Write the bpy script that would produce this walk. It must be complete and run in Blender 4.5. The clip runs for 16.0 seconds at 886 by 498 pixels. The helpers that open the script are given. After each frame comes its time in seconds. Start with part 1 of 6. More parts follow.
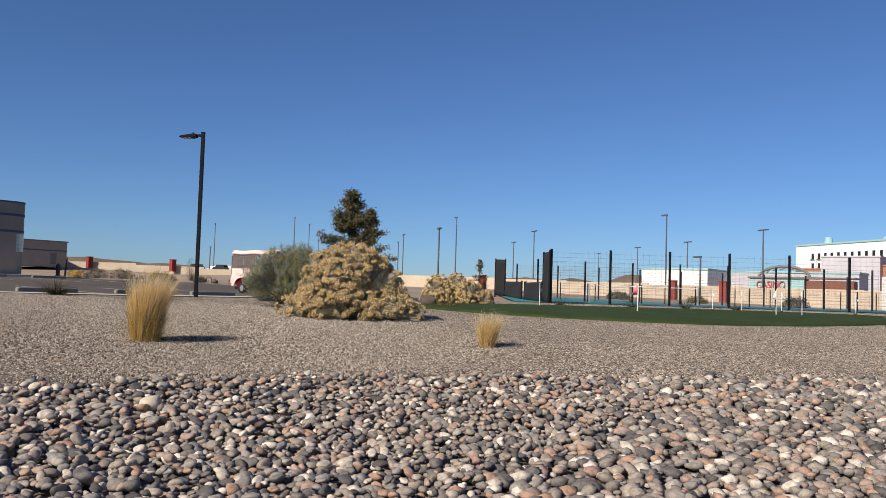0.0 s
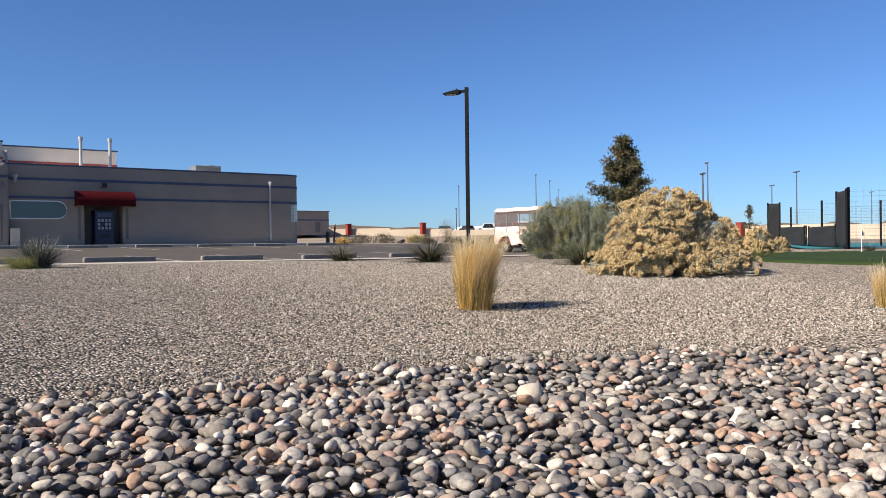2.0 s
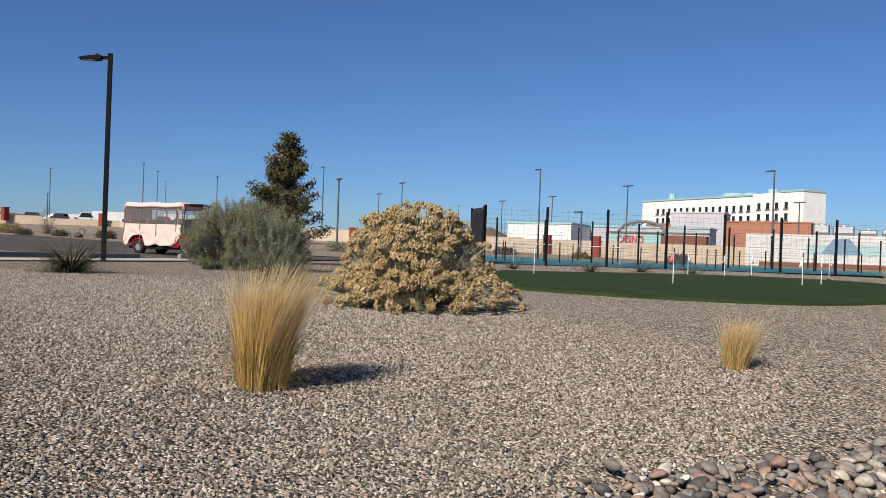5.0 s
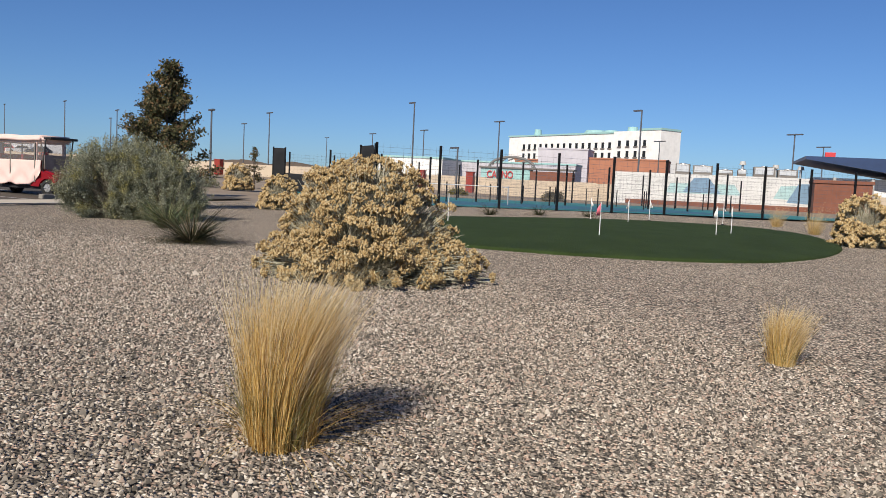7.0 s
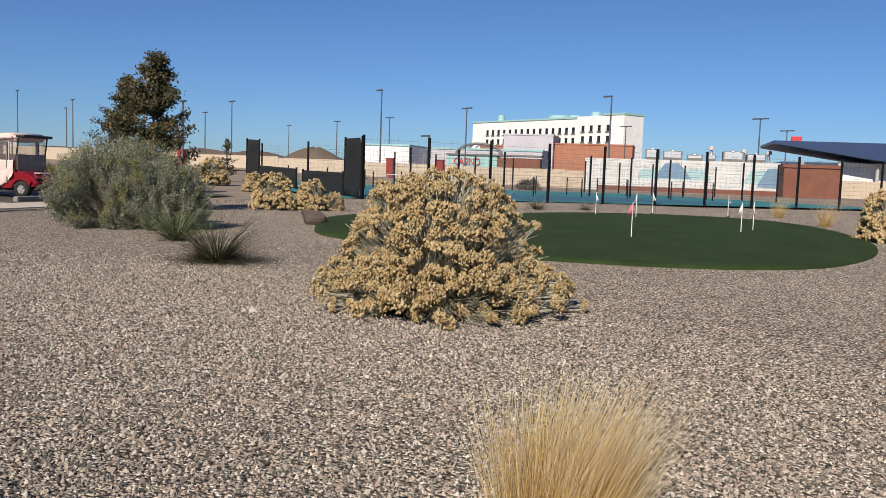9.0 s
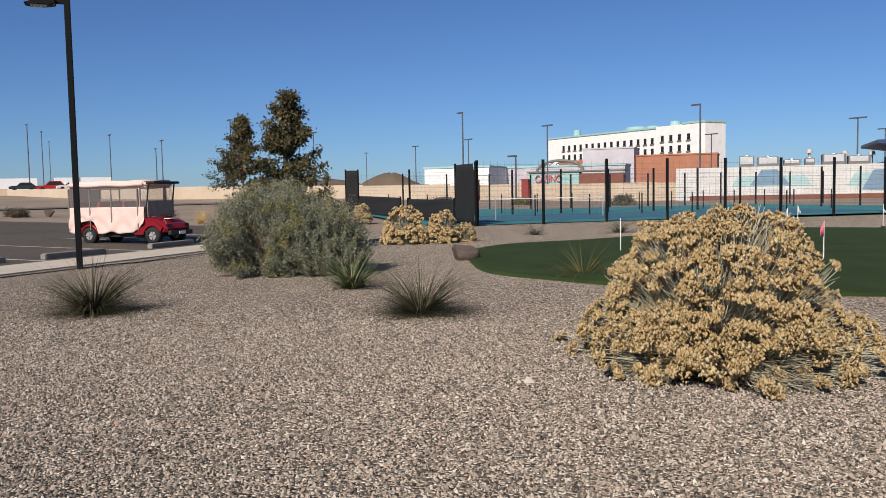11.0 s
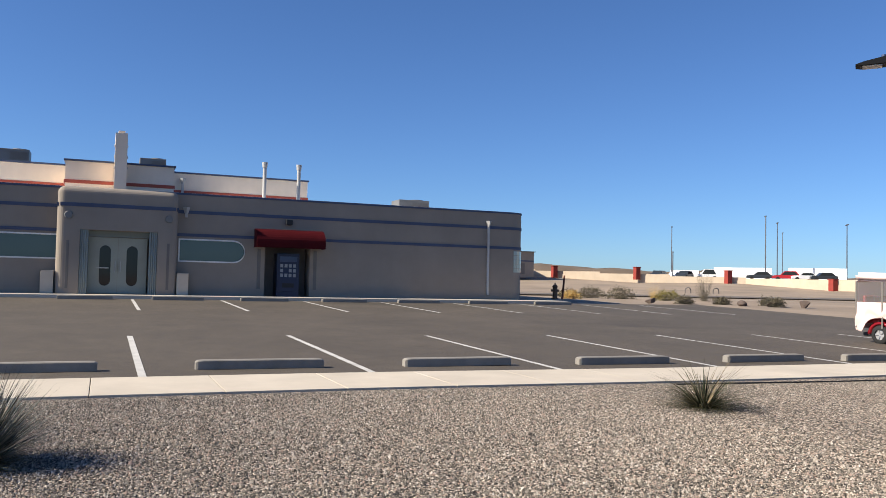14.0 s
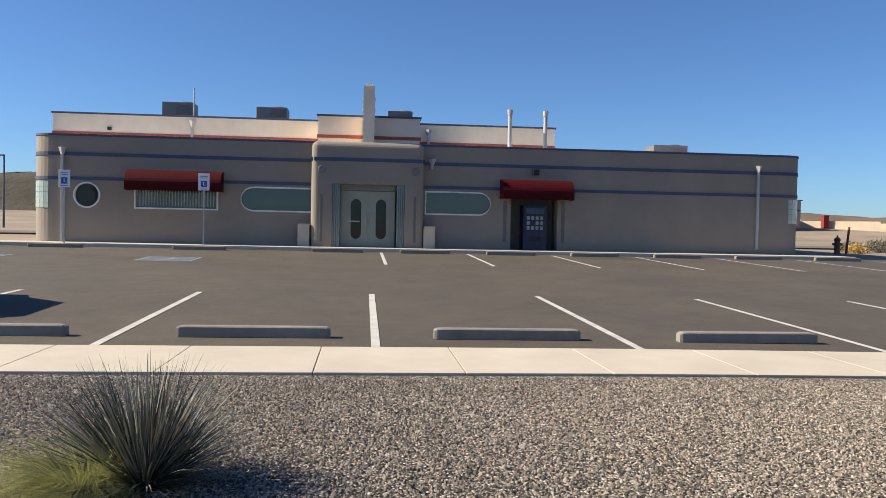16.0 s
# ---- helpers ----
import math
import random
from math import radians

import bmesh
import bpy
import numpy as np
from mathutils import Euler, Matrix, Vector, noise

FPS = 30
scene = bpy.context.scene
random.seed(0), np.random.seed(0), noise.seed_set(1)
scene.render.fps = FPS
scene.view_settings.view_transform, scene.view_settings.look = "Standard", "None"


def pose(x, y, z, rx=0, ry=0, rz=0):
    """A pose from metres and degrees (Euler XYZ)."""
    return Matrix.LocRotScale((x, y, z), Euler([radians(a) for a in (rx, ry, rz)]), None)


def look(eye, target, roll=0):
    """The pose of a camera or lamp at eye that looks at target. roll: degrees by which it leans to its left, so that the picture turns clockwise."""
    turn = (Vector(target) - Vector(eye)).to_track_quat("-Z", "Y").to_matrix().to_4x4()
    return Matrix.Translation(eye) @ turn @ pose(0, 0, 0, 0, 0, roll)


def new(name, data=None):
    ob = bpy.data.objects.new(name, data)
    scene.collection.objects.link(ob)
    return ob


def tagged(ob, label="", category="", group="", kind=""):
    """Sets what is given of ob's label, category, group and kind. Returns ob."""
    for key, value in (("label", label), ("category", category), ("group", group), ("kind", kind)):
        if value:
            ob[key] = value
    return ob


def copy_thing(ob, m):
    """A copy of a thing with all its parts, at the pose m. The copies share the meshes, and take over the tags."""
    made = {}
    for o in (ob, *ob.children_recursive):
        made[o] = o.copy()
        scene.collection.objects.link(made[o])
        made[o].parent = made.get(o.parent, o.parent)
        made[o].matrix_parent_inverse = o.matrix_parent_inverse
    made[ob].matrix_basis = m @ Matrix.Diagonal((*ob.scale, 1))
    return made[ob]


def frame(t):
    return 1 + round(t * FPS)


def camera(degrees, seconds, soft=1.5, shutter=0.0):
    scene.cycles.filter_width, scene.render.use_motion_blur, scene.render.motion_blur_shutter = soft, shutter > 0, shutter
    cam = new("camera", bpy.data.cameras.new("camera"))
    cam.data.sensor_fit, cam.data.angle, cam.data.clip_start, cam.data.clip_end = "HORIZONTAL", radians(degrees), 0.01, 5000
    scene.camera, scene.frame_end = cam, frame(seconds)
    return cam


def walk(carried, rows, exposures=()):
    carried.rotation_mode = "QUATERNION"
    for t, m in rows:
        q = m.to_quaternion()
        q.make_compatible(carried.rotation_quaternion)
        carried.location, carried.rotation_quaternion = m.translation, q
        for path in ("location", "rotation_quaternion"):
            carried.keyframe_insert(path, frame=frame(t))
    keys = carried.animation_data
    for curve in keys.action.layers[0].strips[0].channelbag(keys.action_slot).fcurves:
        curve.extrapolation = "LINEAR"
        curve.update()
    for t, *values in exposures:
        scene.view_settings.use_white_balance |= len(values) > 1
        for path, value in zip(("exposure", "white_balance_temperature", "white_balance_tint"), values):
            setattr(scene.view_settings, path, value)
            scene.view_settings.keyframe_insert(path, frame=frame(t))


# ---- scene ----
cam = camera(56.4, 16.0, soft=0.6)
PATH = [
    (0, (-4.489, -23.989, 0.352), (-2.911, -22.765, 0.455), 1.8),
    (0.5, (-4.425, -23.507, 0.356), (-3.207, -21.928, 0.502), 1.8),
    (1, (-4.314, -23.075, 0.354), (-3.359, -21.323, 0.489), 0.2),
    (1.5, (-4.328, -22.728, 0.358), (-3.41, -20.954, 0.469), -0.9),
    (2, (-4.143, -22.106, 0.33), (-2.973, -20.483, 0.321), -0.7),
    (2.5, (-4.035, -21.585, 0.322), (-2.64, -20.152, 0.271), 1.0),
    (3, (-3.876, -20.982, 0.313), (-2.373, -19.662, 0.297), 1.7),
    (3.5, (-3.695, -20.452, 0.343), (-2.11, -19.233, 0.304), 2.3),
    (4, (-3.454, -19.931, 0.42), (-1.736, -18.906, 0.417), 1.8),
    (4.5, (-3.314, -19.538, 0.502), (-1.546, -18.603, 0.518), 1.7),
    (4.7, (-3.29, -19.362, 0.542), (-1.521, -18.428, 0.549), 1.9),
    (6.8, (-2.472, -17.727, 0.827), (-0.576, -17.107, 0.695), 2.5),
    (7, (-2.422, -17.585, 0.862), (-0.523, -16.977, 0.709), 2.7),
    (7.5, (-2.258, -17.22, 0.927), (-0.367, -16.597, 0.74), 3.5),
    (8, (-2.062, -16.831, 1.044), (-0.154, -16.264, 0.844), 3.1),
    (8.2, (-1.992, -16.694, 1.058), (-0.078, -16.15, 0.852), 2.8),
    (10.3, (-1.421, -15.049, 1.234), (0.504, -14.517, 1.119), 0.4),
    (10.5, (-1.39, -14.836, 1.263), (0.523, -14.265, 1.147), -0.2),
    (11, (-1.3, -14.332, 1.278), (0.571, -13.638, 1.142), -1.1),
    (11.5, (-1.277, -13.814, 1.28), (0.553, -13.014, 1.166), -0.4),
    (12, (-1.131, -13.288, 1.302), (0.612, -12.307, 1.26), -0.5),
    (12.5, (-0.902, -12.8, 1.326), (0.657, -11.547, 1.338), -0.1),
    (13, (-0.759, -12.305, 1.329), (0.624, -10.86, 1.378), 0.6),
    (13.5, (-0.526, -11.807, 1.319), (0.582, -10.143, 1.369), 0.2),
    (14, (-0.443, -11.425, 1.307), (0.316, -9.577, 1.387), 1.3),
    (14.5, (-0.294, -10.841, 1.317), (0.179, -8.899, 1.396), 1.0),
    (15, (-0.156, -10.377, 1.345), (0.181, -8.406, 1.359), 1.3),
    (15.5, (-0.112, -9.902, 1.351), (0.18, -7.924, 1.297), 1.9),
    (16, (-0.088, -9.446, 1.37), (0.105, -7.456, 1.319), 1.2),
]
walk(cam, [(t, look(e, g, r)) for t, e, g, r in PATH], [(0, 0.26, 6700, 11), (0.7, 0.66, 6500, 10), (1.5, 0.82, 6500, 10), (2.2, 0.60, 6500, 10), (3, 0.35, 6500, 10), (4.5, 0.12, 6500, 10), (7, 0.13, 6500, 10), (8, 0.14, 6500, 10), (10.5, 0.05, 6550, 11.5), (12, 0.1, 6550, 12), (12.6, 0.17, 6550, 12), (13.0, 0.29, 6550, 11), (13.5, 0.58, 6550, 9), (14.2, 0.82, 6700, 9), (14.8, 0.96, 6850, 8.5), (16, 0.76, 6880, 7.5)])

# ---- light ----
SUN_DIR = Vector((-1.0, 0.07, 0)).normalized() * math.cos(radians(35)) + Vector((0, 0, math.sin(radians(35))))
world = bpy.data.worlds.new("world")
scene.world = world
world.use_nodes = True
wn = world.node_tree
wn.nodes.clear()
sky = wn.nodes.new("ShaderNodeTexSky")
sky.sky_type, sky.sun_disc = "NISHITA", False
sky.sun_elevation, sky.sun_rotation = radians(35), math.atan2(SUN_DIR.x, SUN_DIR.y)
sky.altitude, sky.air_density, sky.dust_density, sky.ozone_density = 1500, 1.0, 0.8, 3.5
wbg = wn.nodes.new("ShaderNodeBackground")
wbg.inputs["Strength"].default_value = 0.064
wout = wn.nodes.new("ShaderNodeOutputWorld")
tint = wn.nodes.new("ShaderNodeMix")
tint.data_type, tint.blend_type = "RGBA", "MULTIPLY"
tint.inputs[0].default_value, tint.inputs[7].default_value = 1.0, (0.66, 0.905, 1.25, 1)
wn.links.new(sky.outputs[0], tint.inputs[6])
wn.links.new(tint.outputs[2], wbg.inputs[0])
wn.links.new(wbg.outputs[0], wout.inputs[0])
sun_data = bpy.data.lights.new("sun", "SUN")
sun_data.energy, sun_data.angle, sun_data.color = 5.0, radians(0.53), (1.0, 0.915, 0.785)
sun = new("sun", sun_data)
sun.matrix_world = look(SUN_DIR * 60, (0, 0, 0))

# ---- materials ----


def nodes_of(name):
    m = bpy.data.materials.new(name)
    m.use_nodes = True
    t = m.node_tree
    return m, t, t.nodes["Principled BSDF"]


def ramp(t, stops, source):
    r = t.nodes.new("ShaderNodeValToRGB")
    e = r.color_ramp.elements
    while len(e) < len(stops):
        e.new(0.5)
    for el, (p, c) in zip(e, stops):
        el.position, el.color = p, (*c, 1)
    t.links.new(source, r.inputs[0])
    return r.outputs[0]


def noise_of(t, scale, detail=4.0, rough=0.6, vec=None):
    n = t.nodes.new("ShaderNodeTexNoise")
    n.inputs["Scale"].default_value, n.inputs["Detail"].default_value = scale, detail
    n.inputs["Roughness"].default_value = rough
    if vec is not None:
        t.links.new(vec, n.inputs["Vector"])
    return n.outputs[0]


def world_pos(t):
    return t.nodes.new("ShaderNodeNewGeometry").outputs["Position"]


def mixed(t, a, b, fac, mode="MULTIPLY"):
    m = t.nodes.new("ShaderNodeMix")
    m.data_type, m.blend_type = "RGBA", mode
    for v, i in ((a, 6), (b, 7)):
        if isinstance(v, tuple):
            m.inputs[i].default_value = (*v, 1)
        else:
            t.links.new(v, m.inputs[i])
    if isinstance(fac, float):
        m.inputs[0].default_value = fac
    else:
        t.links.new(fac, m.inputs[0])
    return m.outputs[2]


def bumped(t, bsdf, height, strength=0.3, dist=0.01):
    b = t.nodes.new("ShaderNodeBump")
    b.inputs["Strength"].default_value, b.inputs["Distance"].default_value = strength, dist
    t.links.new(height, b.inputs["Height"])
    t.links.new(b.outputs[0], bsdf.inputs["Normal"])


def plain(name, col, rough=0.6, metal=0.0, vary=0.18, fine=60.0, coarse=1.2, bump=0.15, dist=0.004):
    """A painted or raw surface with fine grain and broad staining."""
    m, t, b = nodes_of(name)
    p = world_pos(t)
    lo, hi = tuple(c * (1 - vary) for c in col), tuple(min(1, c * (1 + vary)) for c in col)
    big = ramp(t, [(0.3, lo), (0.7, hi)], noise_of(t, coarse, 5, 0.6, p))
    grain = noise_of(t, fine, 3, 0.6, p)
    g2 = ramp(t, [(0.25, (1 - vary * 0.7,) * 3), (0.75, (1.0,) * 3)], grain)
    t.links.new(mixed(t, big, g2, 1.0), b.inputs["Base Color"])
    b.inputs["Roughness"].default_value, b.inputs["Metallic"].default_value = rough, metal
    if bump:
        bumped(t, b, grain, bump, dist)
    return m


def varied(name, stops, rough=0.8, source="island", fine=0.0, trans=0.0):
    """Pieces that each take a colour of their own from a ramp."""
    m, t, b = nodes_of(name)
    if source == "island":
        r = t.nodes.new("ShaderNodeNewGeometry").outputs["Random Per Island"]
    else:
        r = t.nodes.new("ShaderNodeObjectInfo").outputs["Random"]
    c = ramp(t, stops, r)
    if fine:
        n = noise_of(t, fine, 6, 0.72, world_pos(t))
        c = mixed(t, c, ramp(t, [(0.32, (0.50,) * 3), (0.68, (1.25, 1.2, 1.14))], n), 1.0)
        bumped(t, b, n, 0.5, 0.012)
    t.links.new(c, b.inputs["Base Color"])
    b.inputs["Roughness"].default_value = rough
    b.inputs["Specular IOR Level"].default_value = 0.25
    if trans:
        tr = t.nodes.new("ShaderNodeBsdfTranslucent")
        t.links.new(c, tr.inputs[0])
        mx = t.nodes.new("ShaderNodeMixShader")
        mx.inputs[0].default_value = trans
        out = t.nodes["Material Output"]
        t.links.new(b.outputs[0], mx.inputs[1])
        t.links.new(tr.outputs[0], mx.inputs[2])
        t.links.new(mx.outputs[0], out.inputs[0])
    return m


GRAVEL_STOPS = [(0.0, (0.045, 0.041, 0.036)), (0.2, (0.112, 0.098, 0.082)), (0.42, (0.207, 0.18, 0.15)), (0.6, (0.287, 0.25, 0.207)), (0.7, (0.335, 0.24, 0.19)), (0.84, (0.40, 0.352, 0.292)), (0.95, (0.49, 0.435, 0.37)), (1.0, (0.58, 0.53, 0.465))]


def gravel_material():
    m, t, b = nodes_of("gravel")
    p = world_pos(t)
    v = t.nodes.new("ShaderNodeTexVoronoi")
    v.inputs["Scale"].default_value = 50
    t.links.new(p, v.inputs["Vector"])
    sep = t.nodes.new("ShaderNodeSeparateColor")
    t.links.new(v.outputs["Color"], sep.inputs[0])
    c = ramp(t, GRAVEL_STOPS, sep.outputs[0])
    # darkens each cell's rim: shade between stones, painted into the colour
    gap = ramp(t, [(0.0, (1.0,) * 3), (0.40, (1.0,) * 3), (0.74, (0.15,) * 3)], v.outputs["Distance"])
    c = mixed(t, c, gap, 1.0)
    big = ramp(t, [(0.3, (1.34, 1.31, 1.27)), (0.7, (1.62, 1.59, 1.54))], noise_of(t, 0.7, 4, 0.6, p))
    c = mixed(t, c, big, 1.0)
    t.links.new(c, b.inputs["Base Color"])
    b.inputs["Roughness"].default_value = 0.9
    b.inputs["Specular IOR Level"].default_value = 0.2
    inv = ramp(t, [(0.0, (1,) * 3), (0.9, (0,) * 3)], v.outputs["Distance"])
    bumped(t, b, inv, 1.0, 0.02)
    b.inputs["Diffuse Roughness"].default_value = 0.8
    return m


def asphalt_material():
    m, t, b = nodes_of("asphalt")
    p = world_pos(t)
    c = ramp(t, [(0.3, (0.069, 0.056, 0.042)), (0.75, (0.109, 0.088, 0.066))], noise_of(t, 0.35, 6, 0.65, p))
    g = noise_of(t, 140, 2, 0.7, p)
    c = mixed(t, c, ramp(t, [(0.3, (0.6,) * 3), (0.72, (1.3,) * 3)], g), 1.0)
    st = ramp(t, [(0.60, (1,) * 3), (0.74, (0.55,) * 3)], noise_of(t, 0.16, 3, 0.5, p))
    c = mixed(t, c, st, 1.0)
    c = mixed(t, c, ramp(t, [(0.35, (0.86, 0.86, 0.86)), (0.65, (1.14, 1.13, 1.11))], noise_of(t, 2.6, 6, 0.75, p)), 1.0)
    t.links.new(c, b.inputs["Base Color"])
    b.inputs["Roughness"].default_value = 0.85
    bumped(t, b, g, 0.5, 0.005)
    return m


def turf_material():
    m, t, b = nodes_of("turf")
    p = world_pos(t)
    c = ramp(t, [(0.3, (0.030, 0.050, 0.013)), (0.7, (0.050, 0.078, 0.023))], noise_of(t, 1.1, 5, 0.6, p))
    g = noise_of(t, 220, 2, 0.8, p)
    c = mixed(t, c, ramp(t, [(0.3, (0.55,) * 3), (0.75, (1.35,) * 3)], g), 1.0)
    t.links.new(c, b.inputs["Base Color"])
    b.inputs["Roughness"].default_value = 0.9
    b.inputs["Specular IOR Level"].default_value = 0.15
    bumped(t, b, g, 0.8, 0.012)
    return m


def stucco_material(name, col):
    m, t, b = nodes_of(name)
    p = world_pos(t)
    big = ramp(t, [(0.3, tuple(c * 0.88 for c in col)), (0.72, tuple(c * 1.06 for c in col))], noise_of(t, 0.6, 6, 0.6, p))
    mp = t.nodes.new("ShaderNodeMapping")
    mp.inputs["Scale"].default_value = (2.5, 2.5, 0.25)
    t.links.new(p, mp.inputs[0])
    runs = ramp(t, [(0.35, (0.86, 0.85, 0.84)), (0.6, (1,) * 3)], noise_of(t, 1.0, 4, 0.6, mp.outputs[0]))
    t.links.new(mixed(t, big, runs, 0.18), b.inputs["Base Color"])
    b.inputs["Roughness"].default_value = 0.9
    bumped(t, b, noise_of(t, 70, 4, 0.7, p), 0.35, 0.006)
    return m


def glass_material(name, tint, rough=0.03, alpha=0.0, metal=0.0, spec=0.8):
    m, t, b = nodes_of(name)
    b.inputs["Base Color"].default_value = (*tint, 1)
    b.inputs["Roughness"].default_value = rough
    b.inputs["IOR"].default_value = 1.5
    b.inputs["Metallic"].default_value = metal
    b.inputs["Transmission Weight"].default_value = alpha
    b.inputs["Specular IOR Level"].default_value = spec
    return m


def sheet_material(name, tint, clear, rough=0.12):
    """Thin see-through sheet: part clear, part glossy."""
    m, t, b = nodes_of(name)
    b.inputs["Base Color"].default_value = (*tint, 1)
    b.inputs["Roughness"].default_value = rough
    tr = t.nodes.new("ShaderNodeBsdfTransparent")
    mx = t.nodes.new("ShaderNodeMixShader")
    mx.inputs[0].default_value = 1 - clear
    t.links.new(tr.outputs[0], mx.inputs[1])
    t.links.new(b.outputs[0], mx.inputs[2])
    t.links.new(mx.outputs[0], t.nodes["Material Output"].inputs[0])
    return m


M = {}
M["gravel"] = gravel_material()
M["asphalt"] = asphalt_material()
M["turf"] = turf_material()
M["dirt"] = plain("dirt", (0.295, 0.228, 0.165), 0.95, 0, 0.25, 9, 0.12, 0.4, 0.02)
M["road"] = plain("road", (0.15, 0.125, 0.10), 0.9, 0, 0.15, 60, 0.3)
M["concrete"] = plain("concrete", (0.54, 0.472, 0.378), 0.85, 0, 0.10, 90, 0.9, 0.2)
M["stop_concrete"] = plain("stop_concrete", (0.24, 0.22, 0.192), 0.9, 0, 0.16, 70, 2.5, 0.35)
M["line_paint"] = plain("line_paint", (0.54, 0.52, 0.48), 0.8, 0, 0.18, 120, 3)
M["blue_paint"] = plain("blue_paint", (0.12, 0.15, 0.20), 0.8, 0, 0.35, 60, 3)
M["worn_paint"] = plain("worn_paint", (0.30, 0.29, 0.265), 0.8, 0, 0.35, 90, 4)
M["stucco"] = stucco_material("stucco", (0.285, 0.243, 0.200))
M["stucco_cream"] = stucco_material("stucco_cream", (0.86, 0.72, 0.57))
M["band_blue"] = plain("band_blue", (0.065, 0.085, 0.145), 0.75, 0, 0.12)
M["band_red"] = plain("band_red", (0.42, 0.085, 0.05), 0.75, 0, 0.12)
M["awning_red"] = plain("awning_red", (0.062, 0.004, 0.006), 0.7, 0, 0.12, 200, 2)
M["awning_red"].node_tree.nodes["Principled BSDF"].inputs["Specular IOR Level"].default_value = 0.1
M["white_frame"] = plain("white_frame", (0.74, 0.73, 0.70), 0.5, 0, 0.06)
M["blind_cloth"] = plain("blind_cloth", (0.30, 0.33, 0.32), 0.8, 0, 0.1)
M["white_metal"] = plain("white_metal", (0.465, 0.453, 0.428), 0.45, 0.0, 0.08)
M["window_glass"] = glass_material("window_glass", (0.062, 0.078, 0.077), 0.03, metal=0.3)
M["dark_glass"] = glass_material("dark_glass", (0.02, 0.02, 0.02), 0.04, spec=0.35)
M["door_paint"] = plain("door_paint", (0.32, 0.335, 0.275), 0.5, 0, 0.08)
M["label_grey"] = plain("label_grey", (0.27, 0.285, 0.30), 0.4, 0, 0.1)
M["flute_paint"] = plain("flute_paint", (0.20, 0.235, 0.225), 0.55, 0, 0.1)
M["block_glass"] = glass_material("block_glass", (0.36, 0.43, 0.39), 0.1)
M["grout"] = plain("grout", (0.55, 0.55, 0.50), 0.9, 0, 0.1)
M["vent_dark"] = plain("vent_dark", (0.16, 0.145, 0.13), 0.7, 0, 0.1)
M["unit_metal"] = plain("unit_metal", (0.20, 0.195, 0.185), 0.5, 0.3, 0.15)
M["galv"] = plain("galv", (0.48, 0.49, 0.5), 0.45, 0.6, 0.12)
M["pole_black"] = plain("pole_black", (0.007, 0.0075, 0.009), 0.6, 0.0, 0.15)
M["pole_black"].node_tree.nodes["Principled BSDF"].inputs["Specular IOR Level"].default_value = 0.12
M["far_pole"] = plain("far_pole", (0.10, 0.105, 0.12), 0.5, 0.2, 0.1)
M["sign_white"] = plain("sign_white", (0.8, 0.8, 0.8), 0.4, 0, 0.04)
M["sign_blue"] = plain("sign_blue", (0.02, 0.09, 0.38), 0.4, 0, 0.05)
M["vend_blue"] = plain("vend_blue", (0.008, 0.016, 0.052), 0.35, 0, 0.1)
M["vend_panel"] = plain("vend_panel", (0.05, 0.075, 0.15), 0.3, 0, 0.2)
M["black"] = plain("black", (0.012, 0.012, 0.013), 0.6, 0, 0.1)
M["fabric_black"] = plain("fabric_black", (0.009, 0.0095, 0.011), 0.9, 0, 0.2, 90, 2)
M["teal_court"] = plain("teal_court", (0.03, 0.20, 0.21), 0.8, 0, 0.12, 90, 0.5)
M["blue_court"] = plain("blue_court", (0.035, 0.13, 0.19), 0.8, 0, 0.12, 90, 0.5)
M["wall_beige"] = stucco_material("wall_beige", (0.52, 0.425, 0.32))
M["wall_red"] = plain("wall_red", (0.26, 0.03, 0.02), 0.8, 0, 0.15)
M["hotel_white"] = stucco_material("hotel_white", (0.82, 0.81, 0.785))
M["hotel_teal"] = plain("hotel_teal", (0.30, 0.50, 0.49), 0.7, 0, 0.06)
M["orange_stucco"] = stucco_material("orange_stucco", (0.38, 0.165, 0.10))
M["lilac_stucco"] = stucco_material("lilac_stucco", (0.50, 0.48, 0.52))
M["mural_wall"] = stucco_material("mural_wall", (0.60, 0.595, 0.58))
M["mural_teal"] = plain("mural_teal", (0.36, 0.52, 0.53), 0.8, 0, 0.1)
M["mural_blue"] = plain("mural_blue", (0.17, 0.27, 0.38), 0.8, 0, 0.1)
M["roof_blue"] = plain("roof_blue", (0.02, 0.045, 0.12), 0.45, 0.2, 0.1)
M["brown_wall"] = plain("brown_wall", (0.20, 0.075, 0.045), 0.85, 0, 0.15)
M["sign_red"] = plain("sign_red", (0.55, 0.03, 0.035), 0.5, 0, 0.06)
M["dark_hill"] = plain("dark_hill", (0.065, 0.055, 0.038), 0.95, 0, 0.4, 0.3, 0.03, 0.6, 1.0)
M["hill"] = plain("hill", (0.165, 0.12, 0.08), 0.95, 0, 0.3, 0.08, 0.012, 0.5, 1.0)
M["straw"] = varied("straw", [(0, (0.24, 0.14, 0.04)), (0.25, (0.50, 0.31, 0.09)), (0.6, (0.72, 0.49, 0.17)), (1, (0.87, 0.69, 0.34))], 0.75, trans=0.3)
M["plume"] = varied("plume", [(0, (0.62, 0.45, 0.20)), (1, (0.86, 0.74, 0.50))], 0.7, trans=0.45)
M["straw_green"] = varied("straw_green", [(0, (0.12, 0.11, 0.035)), (1, (0.30, 0.25, 0.085))], 0.8, trans=0.25)
M["bloom"] = varied("bloom", [(0, (0.42, 0.285, 0.13)), (0.3, (0.60, 0.44, 0.215)), (0.75, (0.72, 0.56, 0.31)), (1, (0.80, 0.68, 0.44))], 0.95, fine=160, trans=0.25)
